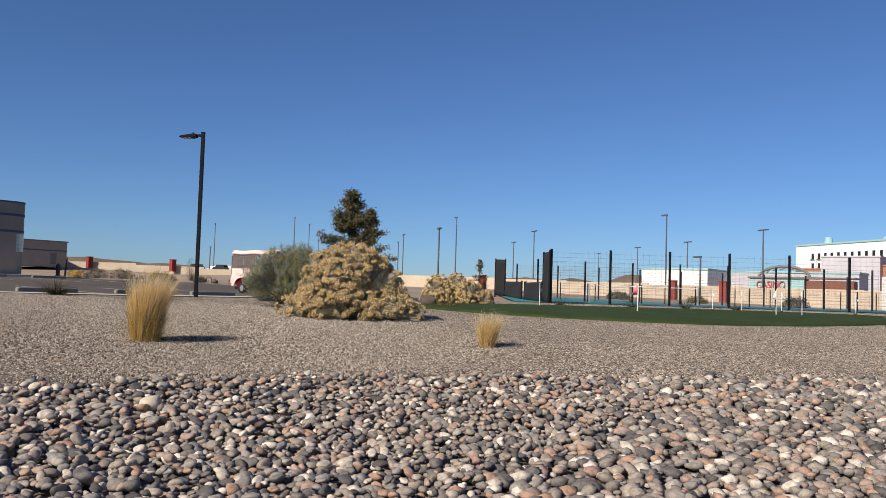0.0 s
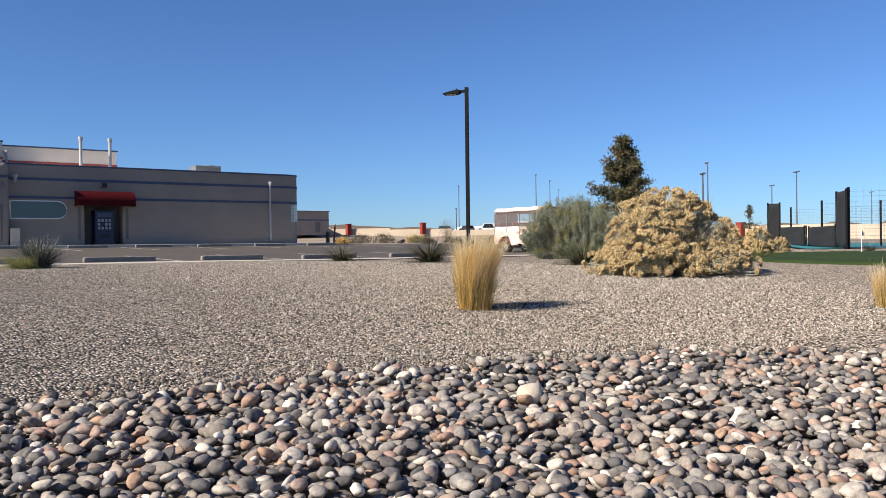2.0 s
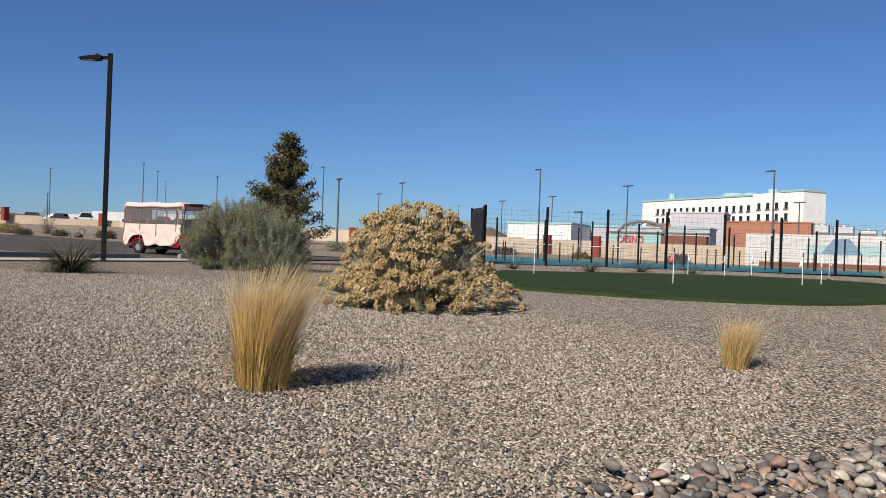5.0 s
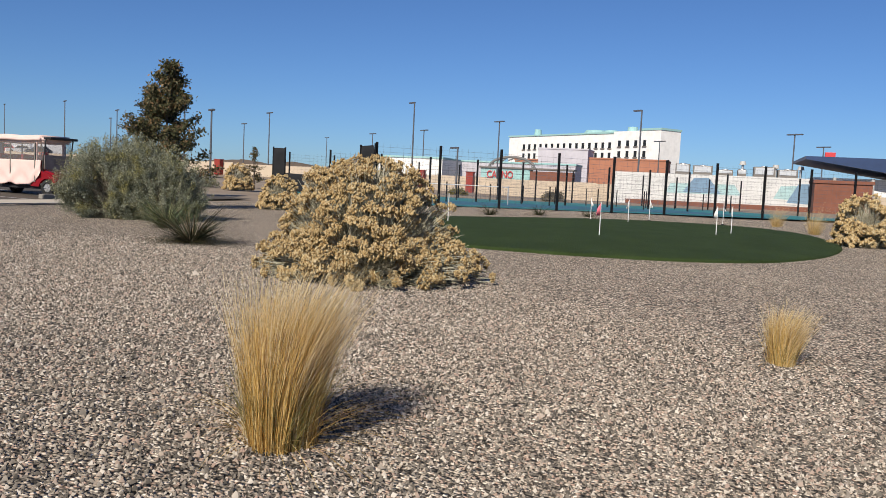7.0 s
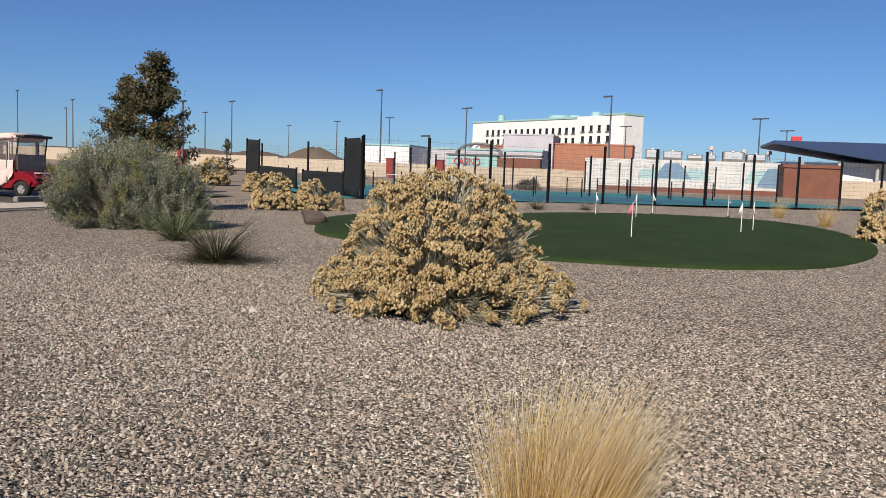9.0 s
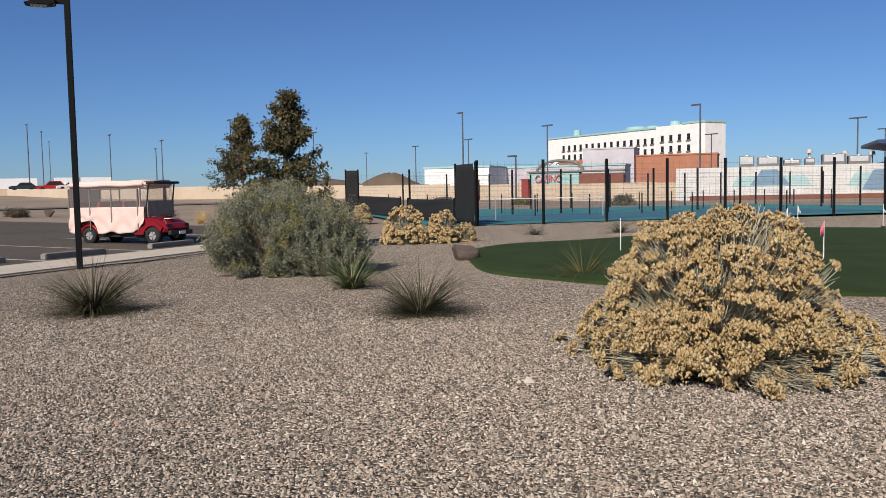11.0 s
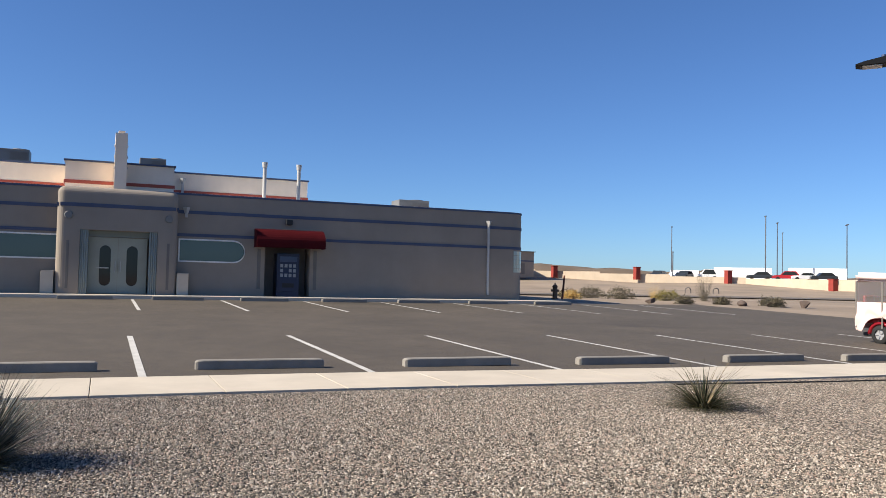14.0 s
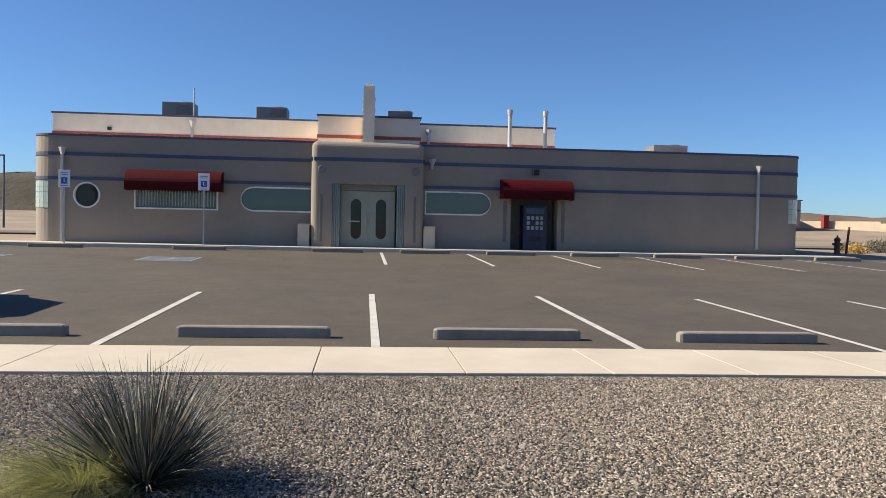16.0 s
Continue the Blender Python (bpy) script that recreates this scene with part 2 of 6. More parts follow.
M["brush_stem"] = varied("brush_stem", [(0, (0.26, 0.24, 0.17)), (0.6, (0.48, 0.45, 0.33)), (1, (0.64, 0.60, 0.48))], 0.9)
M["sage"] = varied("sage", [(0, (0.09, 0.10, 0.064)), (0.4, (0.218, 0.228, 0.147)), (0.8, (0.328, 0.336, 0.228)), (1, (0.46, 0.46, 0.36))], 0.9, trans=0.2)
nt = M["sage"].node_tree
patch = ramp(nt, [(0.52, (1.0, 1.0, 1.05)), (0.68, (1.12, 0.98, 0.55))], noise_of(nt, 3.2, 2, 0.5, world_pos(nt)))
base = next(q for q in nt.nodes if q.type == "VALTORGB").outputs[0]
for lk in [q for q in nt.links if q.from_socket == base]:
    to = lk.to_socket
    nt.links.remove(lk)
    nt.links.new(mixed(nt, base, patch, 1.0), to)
M["dry_scrub"] = varied("dry_scrub", [(0, (0.05, 0.045, 0.032)), (0.6, (0.11, 0.095, 0.065)), (1, (0.20, 0.17, 0.11))], 0.9)
M["sage_stem"] = varied("sage_stem", [(0, (0.12, 0.10, 0.07)), (1, (0.28, 0.25, 0.19))], 0.9)
M["oak_leaf"] = varied("oak_leaf", [(0, (0.04, 0.046, 0.02)), (0.5, (0.09, 0.09, 0.042)), (0.8, (0.165, 0.125, 0.06)), (1, (0.26, 0.155, 0.08))], 0.5, trans=0.2)
M["bark"] = plain("bark", (0.10, 0.075, 0.055), 0.95, 0, 0.3, 40, 4, 0.6, 0.02)
M["sotol"] = varied("sotol", [(0, (0.025, 0.034, 0.015)), (0.4, (0.05, 0.056, 0.028)), (0.62, (0.075, 0.06, 0.036)), (0.85, (0.105, 0.09, 0.046)), (1, (0.24, 0.18, 0.11))], 0.8)
M["sotol_green"] = varied("sotol_green", [(0, (0.03, 0.045, 0.015)), (0.5, (0.085, 0.115, 0.04)), (0.85, (0.17, 0.19, 0.08)), (1, (0.30, 0.26, 0.14))], 0.5)
M["yucca_blue"] = varied("yucca_blue", [(0, (0.035, 0.04, 0.033)), (0.45, (0.11, 0.12, 0.10)), (0.8, (0.25, 0.26, 0.235)), (1, (0.36, 0.28, 0.19))], 0.42)
M["pale_grass"] = varied("pale_grass", [(0, (0.18, 0.20, 0.06)), (1, (0.42, 0.40, 0.17))], 0.8, trans=0.3)
STONE_STOPS = [(0.0, (0.085, 0.08, 0.08)), (0.15, (0.16, 0.15, 0.148)), (0.3, (0.24, 0.207, 0.18)), (0.42, (0.31, 0.275, 0.24)), (0.52, (0.25, 0.24, 0.238)), (0.6, (0.36, 0.305, 0.255)), (0.7, (0.37, 0.245, 0.20)), (0.76, (0.40, 0.26, 0.18)), (0.82, (0.33, 0.30, 0.27)), (0.9, (0.50, 0.445, 0.38)), (1.0, (0.70, 0.645, 0.575))]
M["bed_silt"] = plain("bed_silt", (0.13, 0.11, 0.092), 0.95, 0, 0.3, 60, 4, 0.5, 0.02)
M["pale_stone"] = plain("pale_stone", (0.56, 0.47, 0.36), 0.8, 0, 0.28, 24, 9, 0.4, 0.01)
M["stone"] = varied("stone", STONE_STOPS, 0.75, "island", 22)
M["stone_single"] = varied("stone_single", STONE_STOPS, 0.75, "object", 22)
M["pebble"] = varied("pebble", GRAVEL_STOPS, 0.88)
M["pebble"].node_tree.nodes["Principled BSDF"].inputs["Diffuse Roughness"].default_value = 1.0
M["roof_white"] = plain("roof_white", (0.78, 0.77, 0.74), 0.8, 0, 0.08, 30, 1.5)
M["boulder"] = plain("boulder", (0.10, 0.072, 0.058), 0.9, 0, 0.35, 25, 3, 0.6, 0.02)
M["mid_vinyl"] = plain("mid_vinyl", (0.20, 0.17, 0.15), 0.5, 0, 0.2, 40, 5)
M["cover_cloth"] = plain("cover_cloth", (0.72, 0.525, 0.475), 0.85, 0, 0.08, 150, 3)
M["cart_red"] = plain("cart_red", (0.21, 0.008, 0.014), 0.25, 0, 0.05)
M["seat_red"] = plain("seat_red", (0.22, 0.015, 0.02), 0.5, 0, 0.1)
M["tyre"] = plain("tyre", (0.015, 0.015, 0.015), 0.85, 0, 0.2)
M["rim"] = plain("rim", (0.36, 0.36, 0.37), 0.35, 0.25, 0.08)
M["vinyl"] = sheet_material("vinyl", (0.40, 0.38, 0.37), 0.86)
M["mesh_screen"] = sheet_material("mesh_screen", (0.014, 0.015, 0.017), 0.06, 0.9)
M["flag_pink"] = plain("flag_pink", (0.75, 0.17, 0.22), 0.7, 0, 0.1)
M["flag_white"] = plain("flag_white", (0.8, 0.8, 0.78), 0.7, 0, 0.05)
M["hydrant"] = plain("hydrant", (0.17, 0.085, 0.04), 0.6, 0, 0.15)
M["truck_white"] = plain("truck_white", (0.8, 0.8, 0.8), 0.4, 0, 0.05)
M["car_red"] = plain("car_red", (0.4, 0.02, 0.025), 0.3, 0, 0.05)
M["car_dark"] = plain("car_dark", (0.03, 0.035, 0.04), 0.3, 0, 0.05)

# ---- mesh helpers ----


def thing(name, at, label, category, group="", turn=0.0, kind=""):
    """An Empty at a thing's base, which carries its parts."""
    ob = new(name)
    ob.empty_display_size = 0.2
    ob.matrix_basis = pose(*at, 0, 0, turn)
    return tagged(ob, label, category, group, kind)


def part(name, bm, material, parent=None, label="", smooth=False):
    me = bpy.data.meshes.new(name)
    bm.to_mesh(me)
    bm.free()
    return mesh_part(name, me, material, parent, label, smooth)


def mesh_part(name, me, material, parent=None, label="", smooth=False):
    if material:
        me.materials.append(M[material])
    if smooth:
        me.polygons.foreach_set("use_smooth", [True] * len(me.polygons))
    ob = new(name, me)
    if parent:
        ob.parent = parent
    return tagged(ob, label)


def raw(name, verts, faces):
    """A mesh from arrays of places and of equal-sided faces."""
    me = bpy.data.meshes.new(name)
    verts, faces = np.asarray(verts, dtype=np.float32), np.asarray(faces, dtype=np.int32)
    n = faces.shape[1]
    me.vertices.add(len(verts))
    me.vertices.foreach_set("co", verts.ravel())
    me.loops.add(faces.size)
    me.loops.foreach_set("vertex_index", faces.ravel())
    me.polygons.add(len(faces))
    me.polygons.foreach_set("loop_start", np.arange(0, faces.size, n, dtype=np.int32))
    me.polygons.foreach_set("loop_total", np.full(len(faces), n, dtype=np.int32))
    me.update(calc_edges=True)
    return me


def box(bm, x0, x1, y0, y1, z0, z1, bevel=0.0, seg=2):
    r = bmesh.ops.create_cube(bm, size=1)
    vs = r["verts"]
    for v in vs:
        v.co = Vector((x0 + (v.co.x + 0.5) * (x1 - x0), y0 + (v.co.y + 0.5) * (y1 - y0), z0 + (v.co.z + 0.5) * (z1 - z0)))
    if bevel:
        es = list({e for v in vs for e in v.link_edges})
        bmesh.ops.bevel(bm, geom=es, offset=bevel, segments=seg, affect="EDGES", profile=0.6)
    return bm


def boxed(x0, x1, y0, y1, z0, z1, bevel=0.0, seg=2):
    return box(bmesh.new(), x0, x1, y0, y1, z0, z1, bevel, seg)


def tube(bm, a, b, r0, r1=None, sides=10, caps=True):
    a, b = Vector(a), Vector(b)
    r1 = r0 if r1 is None else r1
    m = Matrix.Translation((a + b) / 2) @ (b - a).to_track_quat("Z", "Y").to_matrix().to_4x4()
    bmesh.ops.create_cone(bm, cap_ends=caps, segments=sides, radius1=r0, radius2=r1, depth=(b - a).length, matrix=m)
    return bm


def tubed(a, b, r0, r1=None, sides=10):
    return tube(bmesh.new(), a, b, r0, r1, sides)


def prism(outline, y0, y1):
    """An outline in x and z, drawn out along y."""
    bm = bmesh.new()
    f = [bm.verts.new((x, y0, z)) for x, z in outline]
    g = [bm.verts.new((x, y1, z)) for x, z in outline]
    n = len(outline)
    bm.faces.new(f)
    bm.faces.new(g[::-1])
    for i in range(n):
        bm.faces.new((f[i], g[i], g[(i + 1) % n], f[(i + 1) % n]))
    bmesh.ops.recalc_face_normals(bm, faces=bm.faces)
    return bm


def slab(outline, z0, z1):
    """An outline in x and y, drawn up from z0 to z1."""
    bm = bmesh.new()
    f = [bm.verts.new((x, y, z0)) for x, y in outline]
    g = [bm.verts.new((x, y, z1)) for x, y in outline]
    n = len(outline)
    bm.faces.new(f[::-1])
    bm.faces.new(g)
    for i in range(n):
        bm.faces.new((f[i], f[(i + 1) % n], g[(i + 1) % n], g[i]))
    bmesh.ops.recalc_face_normals(bm, faces=bm.faces)
    return bm


def stadium(x0, x1, z0, z1, left=True, right=True, n=10):
    """A window's outline with half-round ends."""
    r, c = (z1 - z0) / 2, (z0 + z1) / 2
    pts = []
    if right:
        pts += [(x1 - r + r * math.cos(a), c + r * math.sin(a)) for a in np.linspace(-math.pi / 2, math.pi / 2, n)]
    else:
        pts += [(x1, z0), (x1, z1)]
    if left:
        pts += [(x0 + r + r * math.cos(a), c + r * math.sin(a)) for a in np.linspace(math.pi / 2, 3 * math.pi / 2, n)]
    else:
        pts += [(x0, z1), (x0, z0)]
    return pts


def ringed(outline, y0, y1, w):
    """A frame of width w round an outline in x and z."""
    cx, cz = np.mean([p[0] for p in outline]), np.mean([p[1] for p in outline])
    hx, hz = max(abs(p[0] - cx) for p in outline), max(abs(p[1] - cz) for p in outline)
    inner = [(cx + (x - cx) * (1 - w / hx), cz + (z - cz) * (1 - w / hz)) for x, z in outline]
    bm = bmesh.new()
    n = len(outline)
    rows = [[bm.verts.new((x, y, z)) for x, z in o] for o, y in ((outline, y0), (outline, y1), (inner, y1), (inner, y0))]
    for k in range(4):
        a, b = rows[k], rows[(k + 1) % 4]
        for i in range(n):
            bm.faces.new((a[i], a[(i + 1) % n], b[(i + 1) % n], b[i]))
    bmesh.ops.recalc_face_normals(bm, faces=bm.faces)
    return bm


# ---- ground ----


def smooth01(t):
    t = np.clip(t, 0, 1)
    return t * t * (3 - 2 * t)


def edge_dist(x, y):
    """How far a place lies inside the gravel, from the edge of the cobbles."""
    wob = 0.09 * np.sin(1.3 * x + 0.4) + 0.06 * np.sin(2.9 * x + 1.7)
    return np.maximum(y + 17.35 + 0.17 * np.clip(x + 1.5, -3, 3) + wob, 0.58 * (x - 1) + 0.815 * (y + 17.95) + wob)


def height(x, y):
    """The height of the ground."""
    x, y = np.asarray(x, dtype=float), np.asarray(y, dtype=float)
    e = np.hypot(np.maximum(x - 24, 0), np.maximum(y - 30, 0))
    far = np.interp(e, [0, 8, 34, 80, 92, 100, 106, 118, 150, 280], [0, 0.1, 0.1, 0.05, 1.05, 1.8, 2.17, 2.45, 2.7, 4.2])
    low = np.interp(e, [0, 8, 34, 80, 280], [0, 0.05, 0.0, -0.1, 1.6])
    far = low + (far - low) * smooth01((y - 30) / 15)
    lot = 0.0225 * np.clip(y, 0, 28) + 0.035 * (1 - smooth01((x - 2) / 7)) * smooth01((y + 9) / 5) * (1 - smooth01(y / 16))
    s = edge_dist(x, y)
    prof = np.interp(s, [-9, -6.5, -4, -2, -0.6, 0, 2, 4, 7, 11], [-1.24, -1.14, -0.97, -0.76, -0.575, -0.46, -0.27, -0.18, -0.11, -0.05])
    return far + lot + prof - 0.014 * smooth01((y + 2.4) / 0.6) * (y < -1.6)


def hz(x, y):
    return float(height(x, y))


def draped(xs, ys, lift, keep=None):
    X, Y = np.meshgrid(np.asarray(xs, dtype=float), np.asarray(ys, dtype=float))
    Z = height(X, Y) + (lift(X, Y) if callable(lift) else lift)
    n, m = X.shape
    v = np.stack([X, Y, Z], -1).reshape(-1, 3)
    i = np.arange(n * m).reshape(n, m)
    f = np.stack([i[:-1, :-1], i[:-1, 1:], i[1:, 1:], i[1:, :-1]], -1).reshape(-1, 4)
    if keep is not None:
        c = v[f].mean(1)
        f = f[keep(c[:, 0], c[:, 1])]
    return raw("sheet", v, f)


far_steps = np.array([3, 7, 12, 20, 30, 45, 65, 90, 120, 160, 220, 300, 420, 600, 900, 1400, 2200, 3500])
gx = np.concatenate([-14 - far_steps[::-1], np.arange(-14, 30.1, 0.5), 30 + far_steps])
gy = np.concatenate([-30 - far_steps[::-1], np.arange(-30, 32.1, 0.5), 32 + far_steps])
ground = tagged(mesh_part("ground", draped(gx, gy, -0.06), "dirt", None, "pale tan desert dirt reaching to the horizon", True), category="ground", kind="structure")
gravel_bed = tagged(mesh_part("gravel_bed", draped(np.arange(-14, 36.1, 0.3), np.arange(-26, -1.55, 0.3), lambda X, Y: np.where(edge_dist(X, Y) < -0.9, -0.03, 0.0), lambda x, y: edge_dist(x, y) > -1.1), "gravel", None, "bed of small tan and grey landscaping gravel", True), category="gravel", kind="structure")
bed_floor = tagged(mesh_part("cobble_bed", draped(np.arange(-16, 22.1, 0.5), np.arange(-32, -16.9, 0.5), -0.035, lambda x, y: edge_dist(x, y) < -0.3), "bed_silt", None, "sunken bed filled with river cobbles", True), category="ground", kind="structure")
lot = tagged(mesh_part("parking_lot", draped(np.arange(-40, 27.1, 1.0), np.concatenate([[-0.02], np.arange(1, 22.1, 1.0)]), 0.0), "asphalt", None, "worn grey asphalt parking lot", True), category="parking lot", kind="structure")
road = tagged(mesh_part("road", draped(np.arange(-90, 140, 4.0), np.array([36.0, 39, 42]), 0.02), "road", None, "narrow dusty asphalt road beyond the lot", True), category="road", kind="structure")

# ---- pavement, wheel stops and lines ----
W = 3.12
pavement = thing("pavement", (0, 0, 0), "pale concrete walk along the parking lot", "pavement", kind="structure")
walk_joint = part("bedding", boxed(-40, 19.4, -1.64, -0.03, -0.3, -0.1), "stop_concrete", pavement)
slab_mesh = bpy.data.meshes.new("slab")
sb = boxed(0, 1.436, -1.68, -0.02, -0.12, 0.0, 0.005)
sb.to_mesh(slab_mesh)
sb.free()
slab_mesh.materials.append(M["concrete"])
for k in range(42):
    s = new("slab", slab_mesh)
    x = -0.53 + (k - 28) * 1.445
    rise = hz(x + 1.445, -0.5) - hz(x, -0.5)
    s.matrix_basis = pose(x, 0, hz(x, -0.5) + 0.012, 0, -math.degrees(math.atan2(rise, 1.445)), 0)
    s.parent = pavement


def stop_mesh():
    prof = [(-0.082, 0), (-0.082, 0.03), (-0.080, 0.118), (-0.066, 0.132), (0.066, 0.132), (0.080, 0.118), (0.082, 0.03), (0.082, 0)]
    bm = bmesh.new()
    rows = []
    for x, k in ((-0.915, 0.82), (-0.88, 0.96), (-0.82, 1.0), (0.82, 1.0), (0.88, 0.96), (0.915, 0.82)):
        rows.append([bm.verts.new((x, y * k, z * k)) for y, z in prof])
    for a, b in zip(rows, rows[1:]):
        for i in range(len(prof)):
            j = (i + 1) % len(prof)
            bm.faces.new((a[i], a[j], b[j], b[i]))
    bm.faces.new(rows[0])
    bm.faces.new(rows[-1][::-1])
    bmesh.ops.recalc_face_normals(bm, faces=bm.faces)
    return bm


def wheel_stop(x, y, turn=0.0, group="wheel stops along the walk"):
    ob = part("wheel_stop", stop_mesh(), "stop_concrete")
    ob.matrix_basis = pose(x, y, hz(x, y) + 0.002, 0, 0, turn)
    return tagged(ob, "precast grey concrete wheel stop on the asphalt", "wheel stop", group)


for k in range(-4, 5):
    wheel_stop(-1.38 + k * 3.1, 0.72 - 0.03 * max(k, 0), random.uniform(-1.2, 1.2))
wheel_stop(13.75, 0.42, -1.0)
wheel_stop(17.25, 0.45, 1.5)
for x, y in ((-10.8, 20.6), (-5.85, 20.5)):
    wheel_stop(x, y, 0, "wheel stops before the building")
for k in range(7):
    wheel_stop(-1.0 + k * 3.17, 20.6, random.uniform(-1, 1), "wheel stops before the building")


def painted(name, x0, y0, x1, y1, w, mat="line_paint", label="faded white stall line on asphalt"):
    a, b = Vector((x0, y0)), Vector((x1, y1))
    d = (b - a).normalized()
    n = Vector((-d.y, d.x)) * w / 2
    k = 8
    v, f = [], []
    for i in range(k + 1):
        p = a.lerp(b, i / k)
        for s in (1, -1):
            q = p + n * s
            v.append((q.x, q.y, hz(q.x, q.y) + 0.006))
    for i in range(k):
        f.append((2 * i, 2 * i + 1, 2 * i + 3, 2 * i + 2))
    return tagged(mesh_part(name, raw(name, v, f), mat, None, label), category="marking", kind="structure")


for k in range(-4, 8):
    painted("stall_line", 0.08 + k * W, 0.02, 0.09 + k * W, 5.95, 0.105)
for k in range(-1, 8):
    x = 0.58 + k * 3.17
    if k >= 0:
        painted("stall_line", x, 14.4, x, 20.7, 0.105)
for x in (-11.2, -5.72):
    painted("blue_bay_marking", x - 0.72, 15.35, x + 0.72, 15.35, 1.7, "blue_paint", "worn blue accessible bay marking")
    for dx in (-0.76, 0.76):
        painted("bay_marking", x + dx, 14.45, x + dx, 16.25, 0.08, "worn_paint")
    painted("bay_marking", x - 0.8, 16.22, x + 0.8, 16.22, 0.08, "worn_paint")
    painted("bay_marking", x - 0.8, 14.48, x + 0.8, 14.48, 0.08, "worn_paint")
    for x0, y0, x1, y1, w in ((0.05, 15.75, 0.05, 15.3, 0.16), (0.0, 15.3, -0.3, 15.0, 0.12), (0.05, 15.3, 0.3, 15.25, 0.12), (-0.3, 15.0, 0.15, 14.85, 0.12), (0.03, 15.95, 0.08, 15.83, 0.16)):
        q = painted("wheelchair_symbol", x + x0, y0, x + x1, y1, w, "worn_paint")
        q.location.z = 0.004

# ---- the low building ----
FY, FZ = 23.0, 0.56
diner = thing("building", (0, FY, FZ), "long low stucco building with blue bands and rounded corners", "building", kind="structure")


def rounded_plan(x0, x1, y0, y1, r, n=9):
    pts = [(x1 - r + r * math.sin(a), y0 + r - r * math.cos(a)) for a in np.linspace(0, math.pi / 2, n)]
    pts += [(x1, y1), (x0, y1)]
    pts += [(x0 + r - r * math.cos(a), y0 + r - r * math.sin(a)) for a in np.linspace(0, math.pi / 2, n)]
    return pts


X0, X1, DEP, TOP = -12.62, 17.97, 15.0, 4.06


def cut(bm, cutter):
    """Take the shape of one bmesh out of another."""
    meshes = []
    for b in (bm, cutter):
        me = bpy.data.meshes.new("tmp")
        b.to_mesh(me)
        b.free()
        meshes.append(new("tmp", me))
    a, c = meshes
    mod = a.modifiers.new("cut", "BOOLEAN")
    mod.operation, mod.object, mod.solver = "DIFFERENCE", c, "EXACT"
    dg = bpy.context.evaluated_depsgraph_get()
    me = bpy.data.meshes.new_from_object(a.evaluated_get(dg))
    for o in meshes:
        bpy.data.objects.remove(o)
    out = bmesh.new()
    out.from_mesh(me)
    return out


walls = slab(rounded_plan(X0, X1, 0, DEP, 0.85), -0.3, TOP)
cuts = bmesh.new()
OPENINGS = [("long", stadium(-4.81, -1.95, 1.29, 2.25, True, False)), ("round", stadium(-11.02, -10.02, 1.28, 2.28)), ("wide", stadium(-8.78, -5.65, 1.30, 2.36, False, False)), ("east", stadium(2.3, 4.92, 1.32, 2.25, False, True))]
for _, o in OPENINGS:
    me = bpy.data.meshes.new("t")
    p = prism(o, -0.4, 0.22)
    p.to_mesh(me)
    p.free()
    cuts.from_mesh(me)
box(cuts, 5.73, 7.63, -0.4, 1.0, -0.05, 2.06)
box(cuts, -1.05, 1.22, -0.4, 0.5, -0.05, 2.3)
part("wall", cut(walls, cuts), "stucco", diner, "warm grey stucco wall")
# roof out of sight, coloured white to bounce sun onto the upper wall
part("roof", slab(rounded_plan(X0 + 0.1, X1 - 0.1, 0.1, DEP - 0.1, 0.8), TOP + 0.003, TOP + 0.03), "roof_white", diner, "pale roof membrane out of sight, made white to bounce light")


def band(z0, z1, x0, x1, mat, y=-0.025, r=0.87):
    """A raised stucco band that follows the front and the corner curves."""
    pts = [p for p in rounded_plan(X0 - 0.025, X1 + 0.025, y, DEP, r, 9)]
    n = 9
    front = pts[n + 2:] + pts[:n]
    inner = [(px + (0.03 if px < 0 else -0.03), py + 0.03) for px, py in front]
    bm = bmesh.new()
    lo = [bm.verts.new((px, py, z0)) for px, py in front]
    hi = [bm.verts.new((px, py, z1)) for px, py in front]
    lo2 = [bm.verts.new((px, py, z0)) for px, py in inner]
    hi2 = [bm.verts.new((px, py, z1)) for px, py in inner]
    for i in range(len(front) - 1):
        bm.faces.new((lo[i], lo[i + 1], hi[i + 1], hi[i]))
        bm.faces.new((hi[i], hi[i + 1], hi2[i + 1], hi2[i]))
        bm.faces.new((lo2[i], lo2[i + 1], lo[i + 1], lo[i]))
    bmesh.ops.recalc_face_normals(bm, faces=bm.faces)
    return part("band", bm, mat, diner, "blue painted band")


band(3.25, 3.38, X0, X1, "band_blue")
band(2.34, 2.46, X0, X1, "band_blue")
band(3.995, 4.075, X0, X1, "band_blue")

# upper storey, set back, with its cream wall and red band
part("upper_wall", boxed(-12.86, 8.12, 3.0, 9.0, 3.9, 5.2), "stucco_cream", diner, "cream stucco upper wall")
part("upper_cap", boxed(-12.92, 8.18, 2.94, 9.06, 5.2, 5.27, 0.01), "band_blue", diner)
part("upper_band", boxed(-12.89, 8.15, 2.97, 3.3, 4.28, 4.47, 0.01), "band_red", diner, "brick red band")
part("upper_line", boxed(-12.89, 8.15, 2.96, 3.3, 4.2, 4.275, 0.01), "band_blue", diner)
part("mid_wall", boxed(-1.93, 2.09, 0.6, 3.0, 3.9, 5.13), "stucco_cream", diner)
part("mid_cap", boxed(-1.99, 2.15, 0.54, 3.0, 5.13, 5.2, 0.01), "band_blue", diner)
part("mid_band", boxed(-1.97, 2.13, 0.56, 0.9, 4.27, 4.40, 0.01), "band_red", diner, "brick red band")
